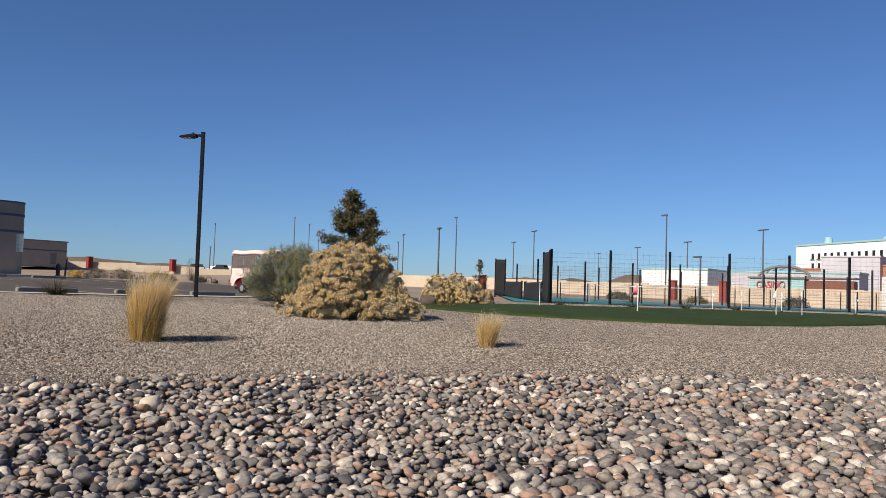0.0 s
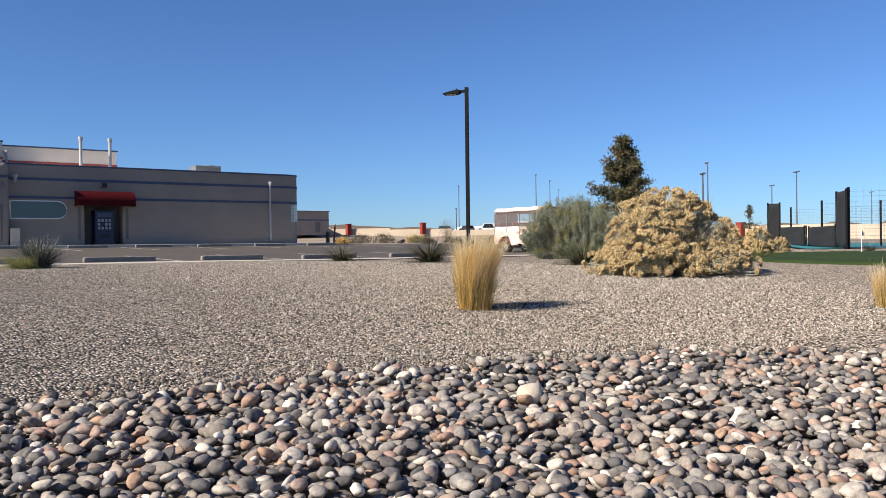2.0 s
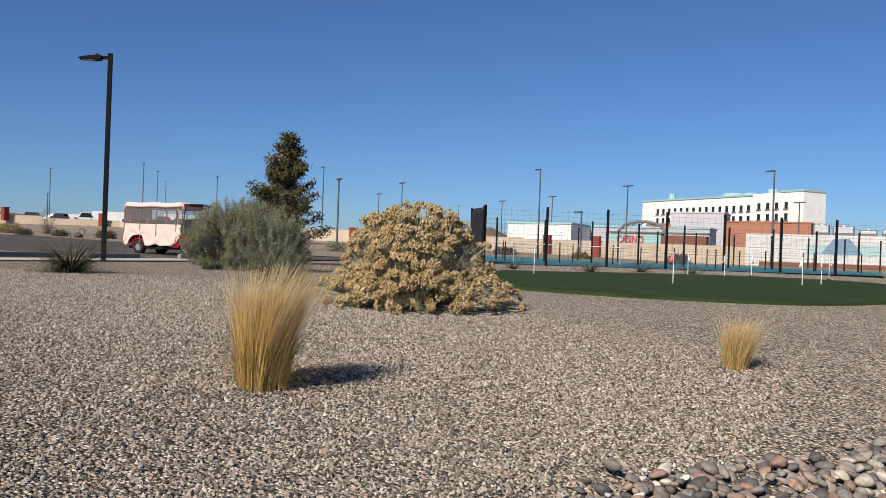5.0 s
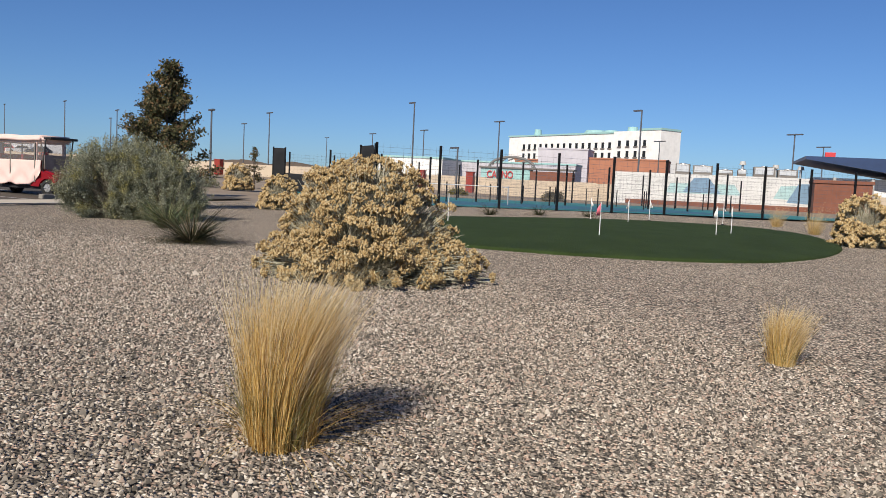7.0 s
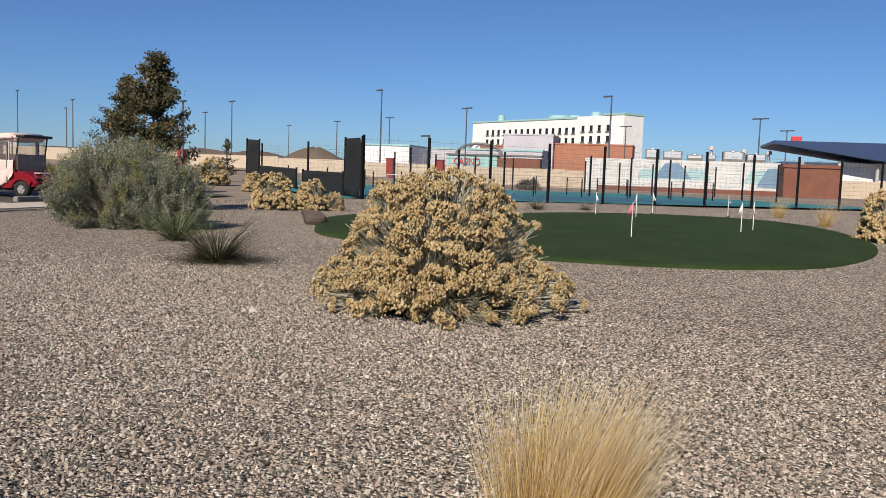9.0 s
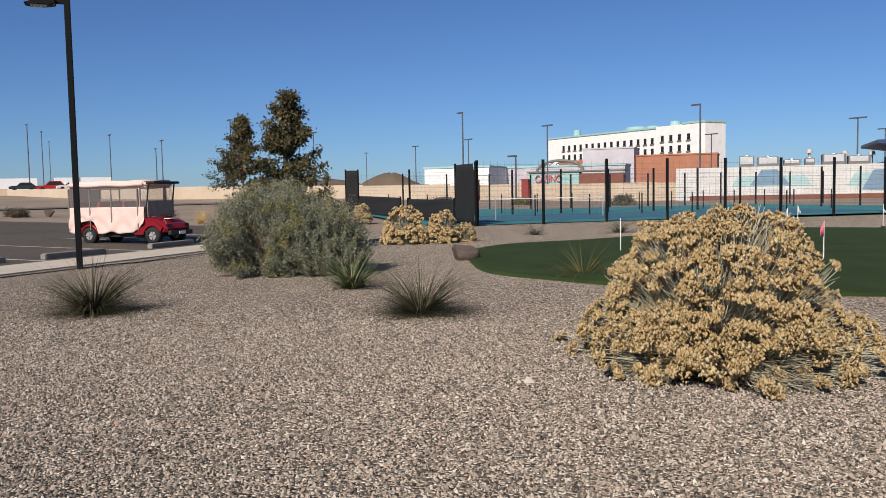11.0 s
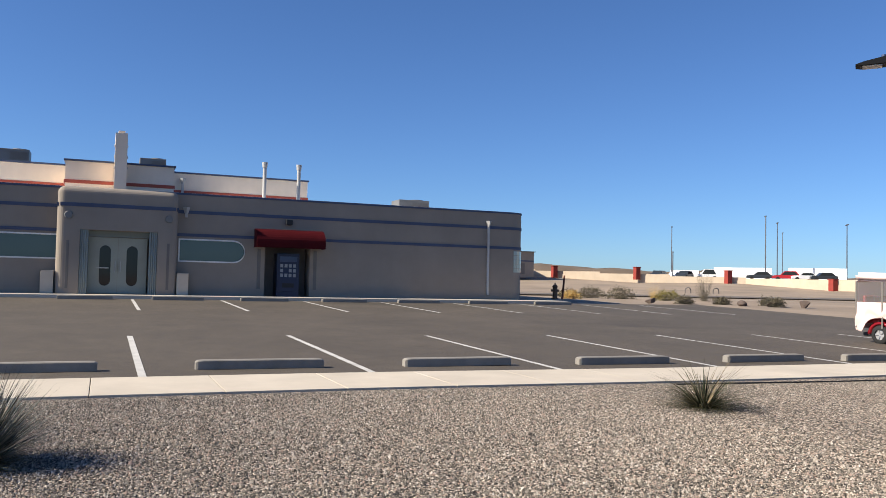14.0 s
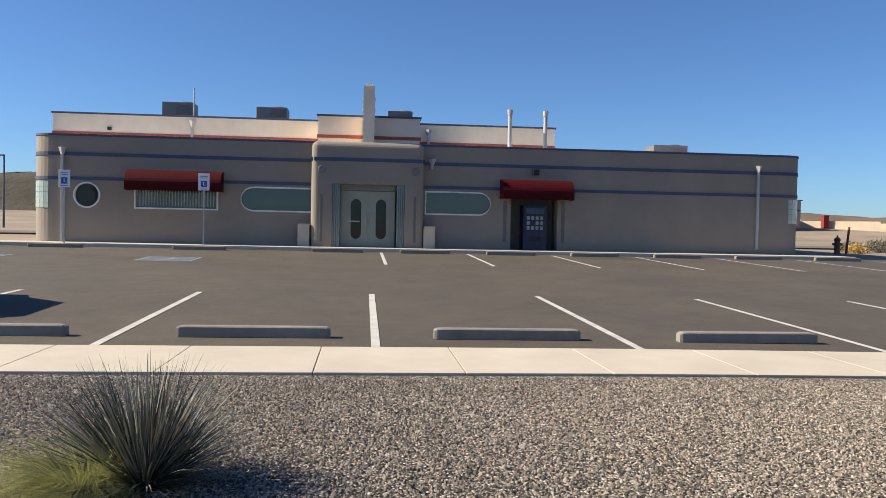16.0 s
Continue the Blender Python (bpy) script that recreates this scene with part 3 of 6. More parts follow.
# the portal
px0, px1, py = -2.1, 2.22, -0.6
portal = boxed(px0, px1, py, 0.45, -0.2, 4.05)
top_edges = [e for e in portal.edges if all(v.co.z > 4 for v in e.verts) or (all(v.co.y < py + 0.01 for v in e.verts) and abs(e.verts[0].co.z - e.verts[1].co.z) > 1)]
bmesh.ops.bevel(portal, geom=top_edges, offset=0.26, segments=6, affect="EDGES", profile=0.5)
pc = boxed(-1.29, 1.48, py - 0.3, 0.3, -0.25, 2.42)
part("portal", cut(portal, pc), "stucco", diner, "rounded stucco entrance portal", False)
pb = bmesh.new()
box(pb, px0 + 0.1, px1 - 0.1, py - 0.02, py + 0.05, 3.28, 3.42, 0.01)
box(pb, px0 - 0.02, px0 + 0.05, py + 0.1, 0, 3.28, 3.42, 0.01)
box(pb, px1 - 0.05, px1 + 0.02, py + 0.1, 0, 3.28, 3.42, 0.01)
part("portal_band", pb, "band_blue", diner)
fin = boxed(-0.17, 0.27, -0.35, 0.75, 3.98, 6.32)
bmesh.ops.bevel(fin, geom=[e for e in fin.edges if all(v.co.z > 6.3 for v in e.verts)], offset=0.1, segments=4, affect="EDGES")
part("fin", fin, "stucco_cream", diner, "tall cream stucco fin over the portal")
fb = bmesh.new()
for z in np.arange(4.9, 6.1, 0.42):
    for x in (-0.19, 0.27):
        tube(fb, (x - 0.012, -0.1, z), (x + 0.03, -0.1, z), 0.05, 0.05, 10)
part("fin_light", fb, "white_metal", diner)
for x0, x1 in ((-1.29, -0.99), (1.18, 1.48)):
    fl = bmesh.new()
    for i in range(4):
        x = x0 + 0.0375 + i * 0.075
        tube(fl, (x, py + 0.08, -0.1), (x, py + 0.08, 2.42), 0.042, 0.042, 8)
    part("fluting", fl, "flute_paint", diner, "grey-green fluted jamb")
for x in (-1.70, 1.88):
    part("slot_panel", boxed(x - 0.05, x + 0.05, py - 0.012, py + 0.02, 0.2, 2.0, 0.01), "vent_dark", diner, "dark recessed slot")
    g = bmesh.new()
    tube(g, (x, py - 0.06, 2.95), (x, py + 0.02, 2.95), 0.13, 0.16, 16)
    part("round_light", g, "unit_metal", diner)
# double doors in the portal
part("transom", boxed(-0.99, 1.18, -0.14, -0.06, 2.19, 2.42), "flute_paint", diner)
for i, x in enumerate((-1.0, 0.06)):
    door = thing("door_%d" % (i + 1), (x, FY - 0.12, FZ), "grey-green entrance door with an oval light", "door", "entrance doors", kind="structure")
    leaf = boxed(0.02, 1.07, 0, 0.05, 0.02, 2.17)
    oval = [((0.62 if i == 0 else 0.53) + 0.24 * math.cos(a), (1.66 if math.sin(a) > 0 else 0.52) + 0.24 * math.sin(a)) for a in np.linspace(0, 2 * math.pi, 28, endpoint=False)]
    part("leaf", cut(leaf, prism(oval, -0.2, 0.2)), "door_paint", door)
    part("pane", prism(oval, 0.02, 0.03), "dark_glass", door, "dark reflecting glass")
    part("light_frame", ringed(oval, -0.015, 0.02, 0.035), "door_paint", door)
    hb = bmesh.new()
    xx = 0.98 if i == 0 else 0.11
    tube(hb, (xx, -0.06, 0.85), (xx, -0.06, 1.25), 0.014)
    tube(hb, (xx, -0.06, 0.88), (xx, 0, 0.88), 0.01)
    tube(hb, (xx, -0.06, 1.22), (xx, 0, 1.22), 0.01)
    part("door_handle", hb, "galv", door, "brushed steel pull handle")
    if i == 0:
        part("push_bar", boxed(0.32, 0.76, -0.03, 0.0, 0.98, 1.02, 0.008), "white_metal", door)


def window(name, outline, label, mat="window_glass", blinds=False, w=0.055):
    win = thing(name, (0, FY, FZ), label, "window", kind="structure")
    part("window_frame", ringed(outline, -0.03, 0.12, w), "white_frame", win, "white metal frame")
    part("pane", prism([(x, z) for x, z in outline], 0.09, 0.1), mat, win)
    if blinds:
        bl = bmesh.new()
        x0, x1 = min(p[0] for p in outline) + 0.06, max(p[0] for p in outline) - 0.06
        for x in np.arange(x0, x1, 0.11):
            box(bl, x, x + 0.05, 0.075, 0.083, 1.42, 2.36)
        part("blind", bl, "blind_cloth", win, "pale vertical blinds")
    return win


window("window_1", OPENINGS[0][1], "long window with one half-round end")
window("window_2", OPENINGS[1][1], "round porthole window with a white rim", "dark_glass", w=0.06)
window("window_3", OPENINGS[2][1], "wide window with vertical blinds under an awning", blinds=True)
window("window_4", OPENINGS[3][1], "long window with a half-round end")


def glass_blocks(name, cols, z0, nz, side):
    w = thing(name, (0, FY, FZ), "curved corner window of pale glass blocks", "window", kind="structure")
    r = 0.85
    cx, cy = (X0 + r, r) if side < 0 else (X1 - r, r)
    a0 = -math.pi / 2
    for i in range(cols):
        for k in range(nz):
            a = a0 + side * (0.18 + i * 0.235)
            a_1 = a + side * 0.222
            b = bmesh.new()
            pts = []
            for rad in (r - 0.06, r + 0.02):
                for ang in (a, a_1):
                    pts.append((cx + rad * math.cos(ang), cy + rad * math.sin(ang)))
            zz0, zz1 = z0 + k * 0.2, z0 + k * 0.2 + 0.188
            vs = [b.verts.new((*pts[j], z)) for z in (zz0, zz1) for j in (0, 1, 3, 2)]
            for f in ((0, 1, 2, 3), (4, 5, 6, 7), (0, 1, 5, 4), (1, 2, 6, 5), (2, 3, 7, 6), (3, 0, 4, 7)):
                b.faces.new([vs[q] for q in f])
            bmesh.ops.recalc_face_normals(b, faces=b.faces)
            part("glass_block", b, "block_glass", w)
    return w


glass_blocks("window_5", 6, 1.27, 5, -1)
glass_blocks("window_6", 5, 1.27, 5, 1)


def awning(x0, x1, z0, z1, out, label):
    aw = thing("awning", ((x0 + x1) / 2, FY - 0.03, FZ + z0), label, "awning")
    h, w = z1 - z0, (x1 - x0) / 2
    prof = [(0, h)] + [(-out * math.sin(a), h * (0.30 + 0.70 * math.cos(a))) for a in np.linspace(0.25, math.pi / 2, 8)] + [(-out, 0.0)]
    bm = bmesh.new()
    L = [bm.verts.new((-w, y, z)) for y, z in prof]
    R = [bm.verts.new((w, y, z)) for y, z in prof]
    for i in range(len(prof) - 1):
        bm.faces.new((L[i], R[i], R[i + 1], L[i + 1]))
    bl, br = bm.verts.new((-w, 0, 0)), bm.verts.new((w, 0, 0))
    bm.faces.new(L + [bl])
    bm.faces.new((R + [br])[::-1])
    bmesh.ops.recalc_face_normals(bm, faces=bm.faces)
    part("canopy", bm, "awning_red", aw, "dark red canvas")
    fr = bmesh.new()
    tube(fr, (-w, -out, 0.01), (w, -out, 0.01), 0.015)
    for x in (-w, w):
        tube(fr, (x, -out, 0.01), (x, 0, 0.01), 0.015)
    part("awning_frame", fr, "awning_red", aw)
    return aw


awning(-8.95, -5.45, 1.99, 2.78, 0.75, "dark red canvas awning over the wide window")
awning(5.27, 8.1, 2.0, 2.78, 0.75, "dark red canvas awning over the drinks alcove")
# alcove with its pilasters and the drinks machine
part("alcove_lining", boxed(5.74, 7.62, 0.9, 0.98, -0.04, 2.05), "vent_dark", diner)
for x in (5.5, 7.85):
    part("pilaster_slot", boxed(x - 0.07, x + 0.07, -0.015, 0.02, 0.3, 1.95, 0.01), "vent_dark", diner)
vm = thing("vending_machine", (6.74, FY + 0.5, FZ - 0.05), "dark blue drinks vending machine in a shaded alcove", "vending machine")
part("cabinet", boxed(-0.47, 0.47, -0.4, 0.4, 0.03, 1.85, 0.02), "vend_blue", vm)
part("front_panel", boxed(-0.42, 0.42, -0.425, -0.4, 0.25, 1.78, 0.01), "vend_blue", vm)
part("logo_panel", boxed(-0.36, 0.36, -0.44, -0.425, 1.5, 1.72, 0.005), "vend_panel", vm, "pale blue lit logo panel")
for r in range(3):
    for c in range(4):
        if c != 1 or r != 1:
            part("button_label", boxed(-0.34 + c * 0.18, -0.22 + c * 0.18, -0.436, -0.425, 0.86 + r * 0.2, 1.0 + r * 0.2, 0.004), "label_grey", vm)
part("delivery_slot", boxed(-0.25, 0.25, -0.436, -0.425, 0.42, 0.6, 0.005), "black", vm)


def downspout(x, z0, z1, y=-0.06, off=0.0):
    d = thing("downspout", (x, FY + y + off, FZ + z0), "white sheet-metal downspout with a hopper head", "downspout", "downspouts on the wall")
    part("pipe", boxed(-0.05, 0.05, -0.05, 0.05, 0, z1 - z0 - 0.25, 0.01), "white_metal", d)
    hb = bmesh.new()
    tube(hb, (0, 0, z1 - z0 - 0.27), (0, 0, z1 - z0), 0.06, 0.15, 4)
    part("hopper", hb, "white_metal", d)
    return d


downspout(-11.4, 0.02, 3.55)
downspout(15.92, 0.2, 3.6)
downspout(-7.26, 4.35, 5.05, -0.06, 3.0)
downspout(2.56, 3.1, 3.5)
downspout(2.62, 4.25, 5.0, -0.06, 3.0)
for x in (5.71, 7.16):
    vp = thing("vent_pipe", (x, FY + 0.5, FZ + TOP + 0.03), "white capped vent pipe on the roof", "vent pipe", "vent pipes")
    part("pipe", tubed((0, 0, 0), (0, 0, 1.42), 0.08, 0.08, 12), "white_metal", vp)
    part("cap", tubed((0, 0, 1.3), (0, 0, 1.52), 0.10, 0.12, 12), "white_metal", vp)


def roof_unit(x, y, z, w, d, h, lid=True):
    u = thing("roof_unit", (x, y, z), "weathered grey air-conditioning unit on the roof", "air conditioner", "roof units")
    part("casing", boxed(-w / 2, w / 2, -d / 2, d / 2, 0, h, 0.02), "unit_metal", u)
    gr = bmesh.new()
    for i in range(9):
        zz = 0.1 + i * (h - 0.2) / 9
        box(gr, -w * 0.05, w * 0.45, -d / 2 - 0.015, -d / 2 - 0.002, zz, zz + (h - 0.2) / 18)
    part("grille", gr, "vent_dark", u)
    part("curb", boxed(-w / 2 + 0.05, w / 2 - 0.05, -d / 2 + 0.05, d / 2 - 0.05, -0.12, 0), "vent_dark", u)
    f = bmesh.new()
    tube(f, (w * 0.2, 0, h), (w * 0.2, 0, h + 0.06), min(w, d) * 0.3, min(w, d) * 0.28, 18)
    part("fan_guard", f, "vent_dark", u)


roof_unit(-8.17, 27.9, FZ + 5.39, 1.32, 1.1, 0.62)
roof_unit(-4.16, 27.9, FZ + 5.39, 1.33, 1.1, 0.54)
roof_unit(1.45, 27.9, FZ + 5.39, 1.1, 1.1, 0.56)
roof_unit(13.85, 27.9, FZ + TOP + 0.15, 1.6, 1.2, 0.6)
ant = thing("antenna_mast", (-7.45, 27.2, FZ + 5.27), "thin grey mast on the roof", "mast")
part("mast", tubed((0, 0, 0), (0, 0, 1.35), 0.03), "galv", ant)
wl = thing("wall_light", (6.68, FY - 0.02, FZ + 3.1), "small dark wall light over the awning", "wall light")
part("housing", boxed(-0.13, 0.13, -0.2, 0, -0.12, 0.1, 0.02), "black", wl)
wl2 = copy_thing(wl, pose(-10.58, FY + 2.98, FZ + 4.63))
wl2.scale = (0.6, 0.6, 0.6)
for x in (-2.36, 2.46):
    bx = thing("pedestal_box", (x, FY - 0.35, 0.55), "pale painted box standing by the entrance", "box", "boxes beside the portal")
    part("body", boxed(-0.22, 0.22, -0.18, 0.18, 0, 0.84, 0.015), "concrete", bx)
    part("lid", boxed(-0.2, 0.24, -0.2, 0.2, 0.84, 0.87, 0.01), "concrete", bx)
part("front_walk", boxed(-24, 19.2, -1.75, 0.2, -0.35, 0.0, 0.02), "concrete", diner, "pale concrete walk along the wall")


def bay_sign(x, y, z0, top):
    s = thing("parking_sign", (x, y, z0), "white and blue accessible parking sign on a steel post", "sign", "accessible parking signs")
    part("post", boxed(-0.025, 0.025, -0.02, 0.02, 0, top, 0.005), "galv", s)
    part("plate", boxed(-0.2, 0.2, -0.035, -0.022, top - 0.62, top, 0.004), "sign_white", s)
    part("symbol", boxed(-0.11, 0.11, -0.041, -0.0355, top - 0.5, top - 0.27, 0.002), "sign_blue", s)
    for w2, z in ((0.14, 0.1), (0.12, 0.16), (0.13, 0.56)):
        part("text_bar", boxed(-w2, w2, -0.04, -0.0355, top - z - 0.02, top - z), "sign_blue", s)
    wc = bmesh.new()
    tube(wc, (0.0, -0.045, top - 0.33), (0.0, -0.0415, top - 0.33), 0.02, 0.02, 10)
    box(wc, -0.02, 0.01, -0.045, -0.0415, top - 0.43, top - 0.35)
    box(wc, -0.02, 0.06, -0.045, -0.0415, top - 0.44, top - 0.42)
    part("figure", wc, "sign_white", s)


bay_sign(-5.88, 21.35, FZ - 0.01, 2.62)
bay_sign(-10.76, 21.35, FZ - 0.01, 2.62)

# small block building behind, and the sign walls
back = thing("block_building", (64.1, 116, 3.0), "far plain stucco service building with grey bands", "building")
part("wall", boxed(-5, 5, 0, 9, -0.5, 3.85), "stucco", back)
part("roof", boxed(-5.2, 5.2, -0.2, 9.2, 3.85, 4.0), "vent_dark", back)
part("band", boxed(-5.03, 5.03, -0.04, 0, 2.2, 2.4), "band_blue", back)
part("door", boxed(2.2, 3.2, -0.05, 0, 0, 1.9), "vent_dark", back)

# ---- street lamp by the walk ----
PX, PY = 11.06, -2.33
lamp = thing("street_lamp", (PX, PY, hz(PX, PY)), "tall black steel lamp post with a flat LED head", "street lamp")
pb = bmesh.new()
box(pb, -0.054, 0.054, -0.054, 0.054, -0.2, 5.1, 0.012)
part("post", pb, "pole_black", lamp)
part("post_cap", boxed(-0.06, 0.06, -0.06, 0.06, 5.1, 5.13, 0.01), "pole_black", lamp)
part("arm", boxed(-0.22, -0.05, -0.03, 0.03, 4.98, 5.06, 0.01), "pole_black", lamp)
head = bmesh.new()
hp = [(-0.72, 4.955), (-0.6, 4.995), (-0.25, 5.06), (-0.2, 5.05), (-0.2, 4.97), (-0.3, 4.945), (-0.6, 4.935)]
me = prism(hp, -0.16, 0.16)
part("lamp_head", me, "pole_black", lamp)
part("lens", boxed(-0.62, -0.34, -0.12, 0.12, 4.926, 4.936), "galv", lamp)
part("photocell", tubed((-0.32, 0, 5.05), (-0.32, 0, 5.11), 0.035), "vend_panel", lamp)
lamp.rotation_euler.z = radians(-50)

# ---- golf cart under its rain cover ----
CX, CY = 18.0, 2.45
cart = thing("golf_cart", (CX, CY, hz(CX, CY)), "red six-seat golf cart wrapped in a beige rain cover", "golf cart")


def wheel(x, y, r=0.235, w=0.2):
    tb = bmesh.new()
    prof = [(-w / 2, r * 0.55), (-w / 2, r * 0.9), (-w / 2 + 0.03, r), (w / 2 - 0.03, r), (w / 2, r * 0.9), (w / 2, r * 0.55)]
    n = 24
    rings = [[tb.verts.new((px, q * math.cos(a), r + q * math.sin(a))) for a in np.linspace(0, 2 * math.pi, n, endpoint=False)] for px, q in prof]
    for a, b in zip(rings, rings[1:]):
        for i in range(n):
            tb.faces.new((a[i], a[(i + 1) % n], b[(i + 1) % n], b[i]))
    bmesh.ops.recalc_face_normals(tb, faces=tb.faces)
    wh = part("wheel", tubed((-w * 0.3, 0, r), (w * 0.3, 0, r), 0.05, 0.05, 12), "galv", cart)
    wh.location = (x, y, 0)
    part("tyre", tb, "tyre", wh, "black rubber tyre", True)
    rb = bmesh.new()
    tube(rb, (-w * 0.32, 0, r), (w * 0.32, 0, r), r * 0.57, r * 0.57, 22)
    part("rim", rb, "rim", wh, "bright alloy rim")
    for s in (-1, 1):
        sp = bmesh.new()
        for k in range(5):
            a = k * 2 * math.pi / 5
            tube(sp, (s * w * 0.34, 0, r), (s * w * 0.36, r * 0.48 * math.cos(a), r + r * 0.48 * math.sin(a)), 0.022, 0.03, 6)
        part("spokes", sp, "rim", wh)


for x in (-0.52, 0.52):
    for y in (-1.25, 1.02):
        wheel(x, y, 0.255)
part("chassis", boxed(-0.5, 0.5, -1.3, 1.6, 0.2, 0.3, 0.02), "black", cart)
cowl = bmesh.new()
cp = [(-1.68, 0.36), (-1.72, 0.46), (-1.62, 0.60), (-1.38, 0.72), (-1.1, 0.80), (-0.85, 0.80), (-0.85, 0.52), (-0.9, 0.42)]
bmw = [[cowl.verts.new((x, y, z)) for y, z in cp] for x in (-0.56, -0.48, 0.48, 0.56)]
for i, row in enumerate(bmw):
    if i in (0, 3):
        for v in row:
            v.co.z = 0.3 + (v.co.z - 0.3) * 0.86
            v.co.y *= 0.96
for a, b in zip(bmw, bmw[1:]):
    for i in range(len(cp)):
        cowl.faces.new((a[i], a[(i + 1) % len(cp)], b[(i + 1) % len(cp)], b[i]))
cowl.faces.new(bmw[0])
cowl.faces.new(bmw[-1][::-1])
bmesh.ops.recalc_face_normals(cowl, faces=cowl.faces)
part("cowl", cowl, "cart_red", cart, "glossy red front cowl")
part("bumper", boxed(-0.5, 0.5, -1.82, -1.7, 0.26, 0.4, 0.03), "black", cart)
part("number_plate", boxed(-0.14, 0.14, -1.835, -1.822, 0.28, 0.37, 0.004), "sign_white", cart)
part("badge", boxed(-0.2, 0.2, -1.55, -1.36, 0.735, 0.76, 0.01), "sign_white", cart, "pale glossy bonnet badge")


def arched_fender(x, y, r):
    """A red hoop of sheet round the upper half of a wheel."""
    bm = bmesh.new()
    rows = []
    for i in range(15):
        a = math.pi * (0.02 + 0.92 * i / 14)
        rows.append([bm.verts.new((x * 1.18 + dx, y + math.cos(a) * q, 0.235 + math.sin(a) * q)) for dx, q in ((-0.13, r - 0.03), (-0.13, r + 0.03), (0.12, r + 0.04), (0.145, r + 0.02), (0.145, r - 0.03))])
    for p, q in zip(rows, rows[1:]):
        for i in range(5):
            bm.faces.new((p[i], p[(i + 1) % 5], q[(i + 1) % 5], q[i]))
    bm.faces.new(rows[0])
    bm.faces.new(rows[-1][::-1])
    bmesh.ops.recalc_face_normals(bm, faces=bm.faces)
    part("rear_fender", bm, "cart_red", cart, "red rear wheel arch", True)


def front_side(x):
    """The red body side that slopes from the dash down behind the front wheel."""
    o = [(-1.62, 0.50), (-1.36, 0.68), (-0.98, 0.80), (-0.78, 0.72), (-0.70, 0.5), (-0.62, 0.28), (-0.8, 0.28)]
    o += [(-1.25 + 0.31 * math.cos(t), 0.235 + 0.31 * math.sin(t)) for t in np.linspace(0.15, 2.7, 10)]
    bm = bmesh.new()
    s = 1 if x > 0 else -1
    a = [bm.verts.new((s * 0.575, y, z)) for y, z in o]
    b = [bm.verts.new((s * 0.615, y, z)) for y, z in o]
    for i in range(len(o)):
        j = (i + 1) % len(o)
        bm.faces.new((a[i], a[j], b[j], b[i]))
    bm.faces.new(a)
    bm.faces.new(b[::-1])
    bmesh.ops.recalc_face_normals(bm, faces=bm.faces)
    part("front_wing", bm, "cart_red", cart, "red wing over the front wheel")


for x in (-0.4, 0.4):
    part("headlight", boxed(x - 0.1, x + 0.1, -1.70, -1.64, 0.52, 0.6, 0.02), "dark_glass", cart, "dark headlight")
    arched_fender(x, 1.02, 0.33)
    front_side(x)
for y in (-0.55, 0.35, 1.2):
    seat = part("seat", boxed(-0.5, 0.5, y - 0.1, y + 0.35, 0.55, 0.7, 0.05), "seat_red", cart, "dark red vinyl bench")
    part("backrest", boxed(-0.5, 0.5, y + 0.33, y + 0.43, 0.72, 1.3, 0.04), "seat_red", seat)
# cover: roof, skirts with folds, clear windows, straps
roof = boxed(-0.665, 0.665, -1.08, 1.76, 1.67, 1.91)
bmesh.ops.bevel(roof, geom=list(roof.edges), offset=0.075, segments=4, affect="EDGES")
bmesh.ops.subdivide_edges(roof, edges=[e for e in roof.edges if abs(e.verts[0].co.y - e.verts[1].co.y) > 1], cuts=12)
for v in roof.verts:
    v.co.z += 0.05 * (1 - (v.co.x / 0.64) ** 2) + 0.012 * math.sin(v.co.y * 5)
part("roof_cover", roof, "cover_cloth", cart, "pale beige cloth roof cover", True)
part("front_roof", boxed(-0.58, 0.58, -1.36, -1.0, 1.8, 1.88, 0.03), "black", cart, "dark front roof edge")


def drape(x, y0, y1, z0, z1, seed, mat="cover_cloth", name="side_cover"):
    rr = random.Random(seed)
    n, m = 56, 16
    ph = [rr.uniform(0, 6) for _ in range(4)]
    v = []
    for i in range(n + 1):
        y = y0 + (y1 - y0) * i / n
        for j in range(m + 1):
            f = j / m
            arch = max(0.0, 1 - ((y - 1.02) / 0.42) ** 2) ** 0.5
            zb = z0 + 0.34 * arch + 0.85 * max(0, -0.66 - y)
            sag = 0.05 * abs(math.sin((y - 0.14) * math.pi / 0.82))
            z = z1 + (zb - z1) * f - sag * f * (1 - arch) + 0.012 * math.sin(11 * y + ph[0]) * f
            fold = 0.026 * math.sin(9 * f + 5 * abs(math.sin((y - 0.14) * math.pi / 0.82)) + ph[2]) * f + 0.014 * math.sin(15 * y + 4 * f + ph[3]) * f
            v.append((x + (fold + 0.03 * f) * (1 if x > 0 else -1), y, z))
    f = [(i * (m + 1) + j, (i + 1) * (m + 1) + j, (i + 1) * (m + 1) + j + 1, i * (m + 1) + j + 1) for i in range(n) for j in range(m)]
    ob = mesh_part(name, raw(name, v, f), mat, cart, "", True)
    s = ob.modifiers.new("thick", "SOLIDIFY")
    s.thickness = 0.008
    return ob


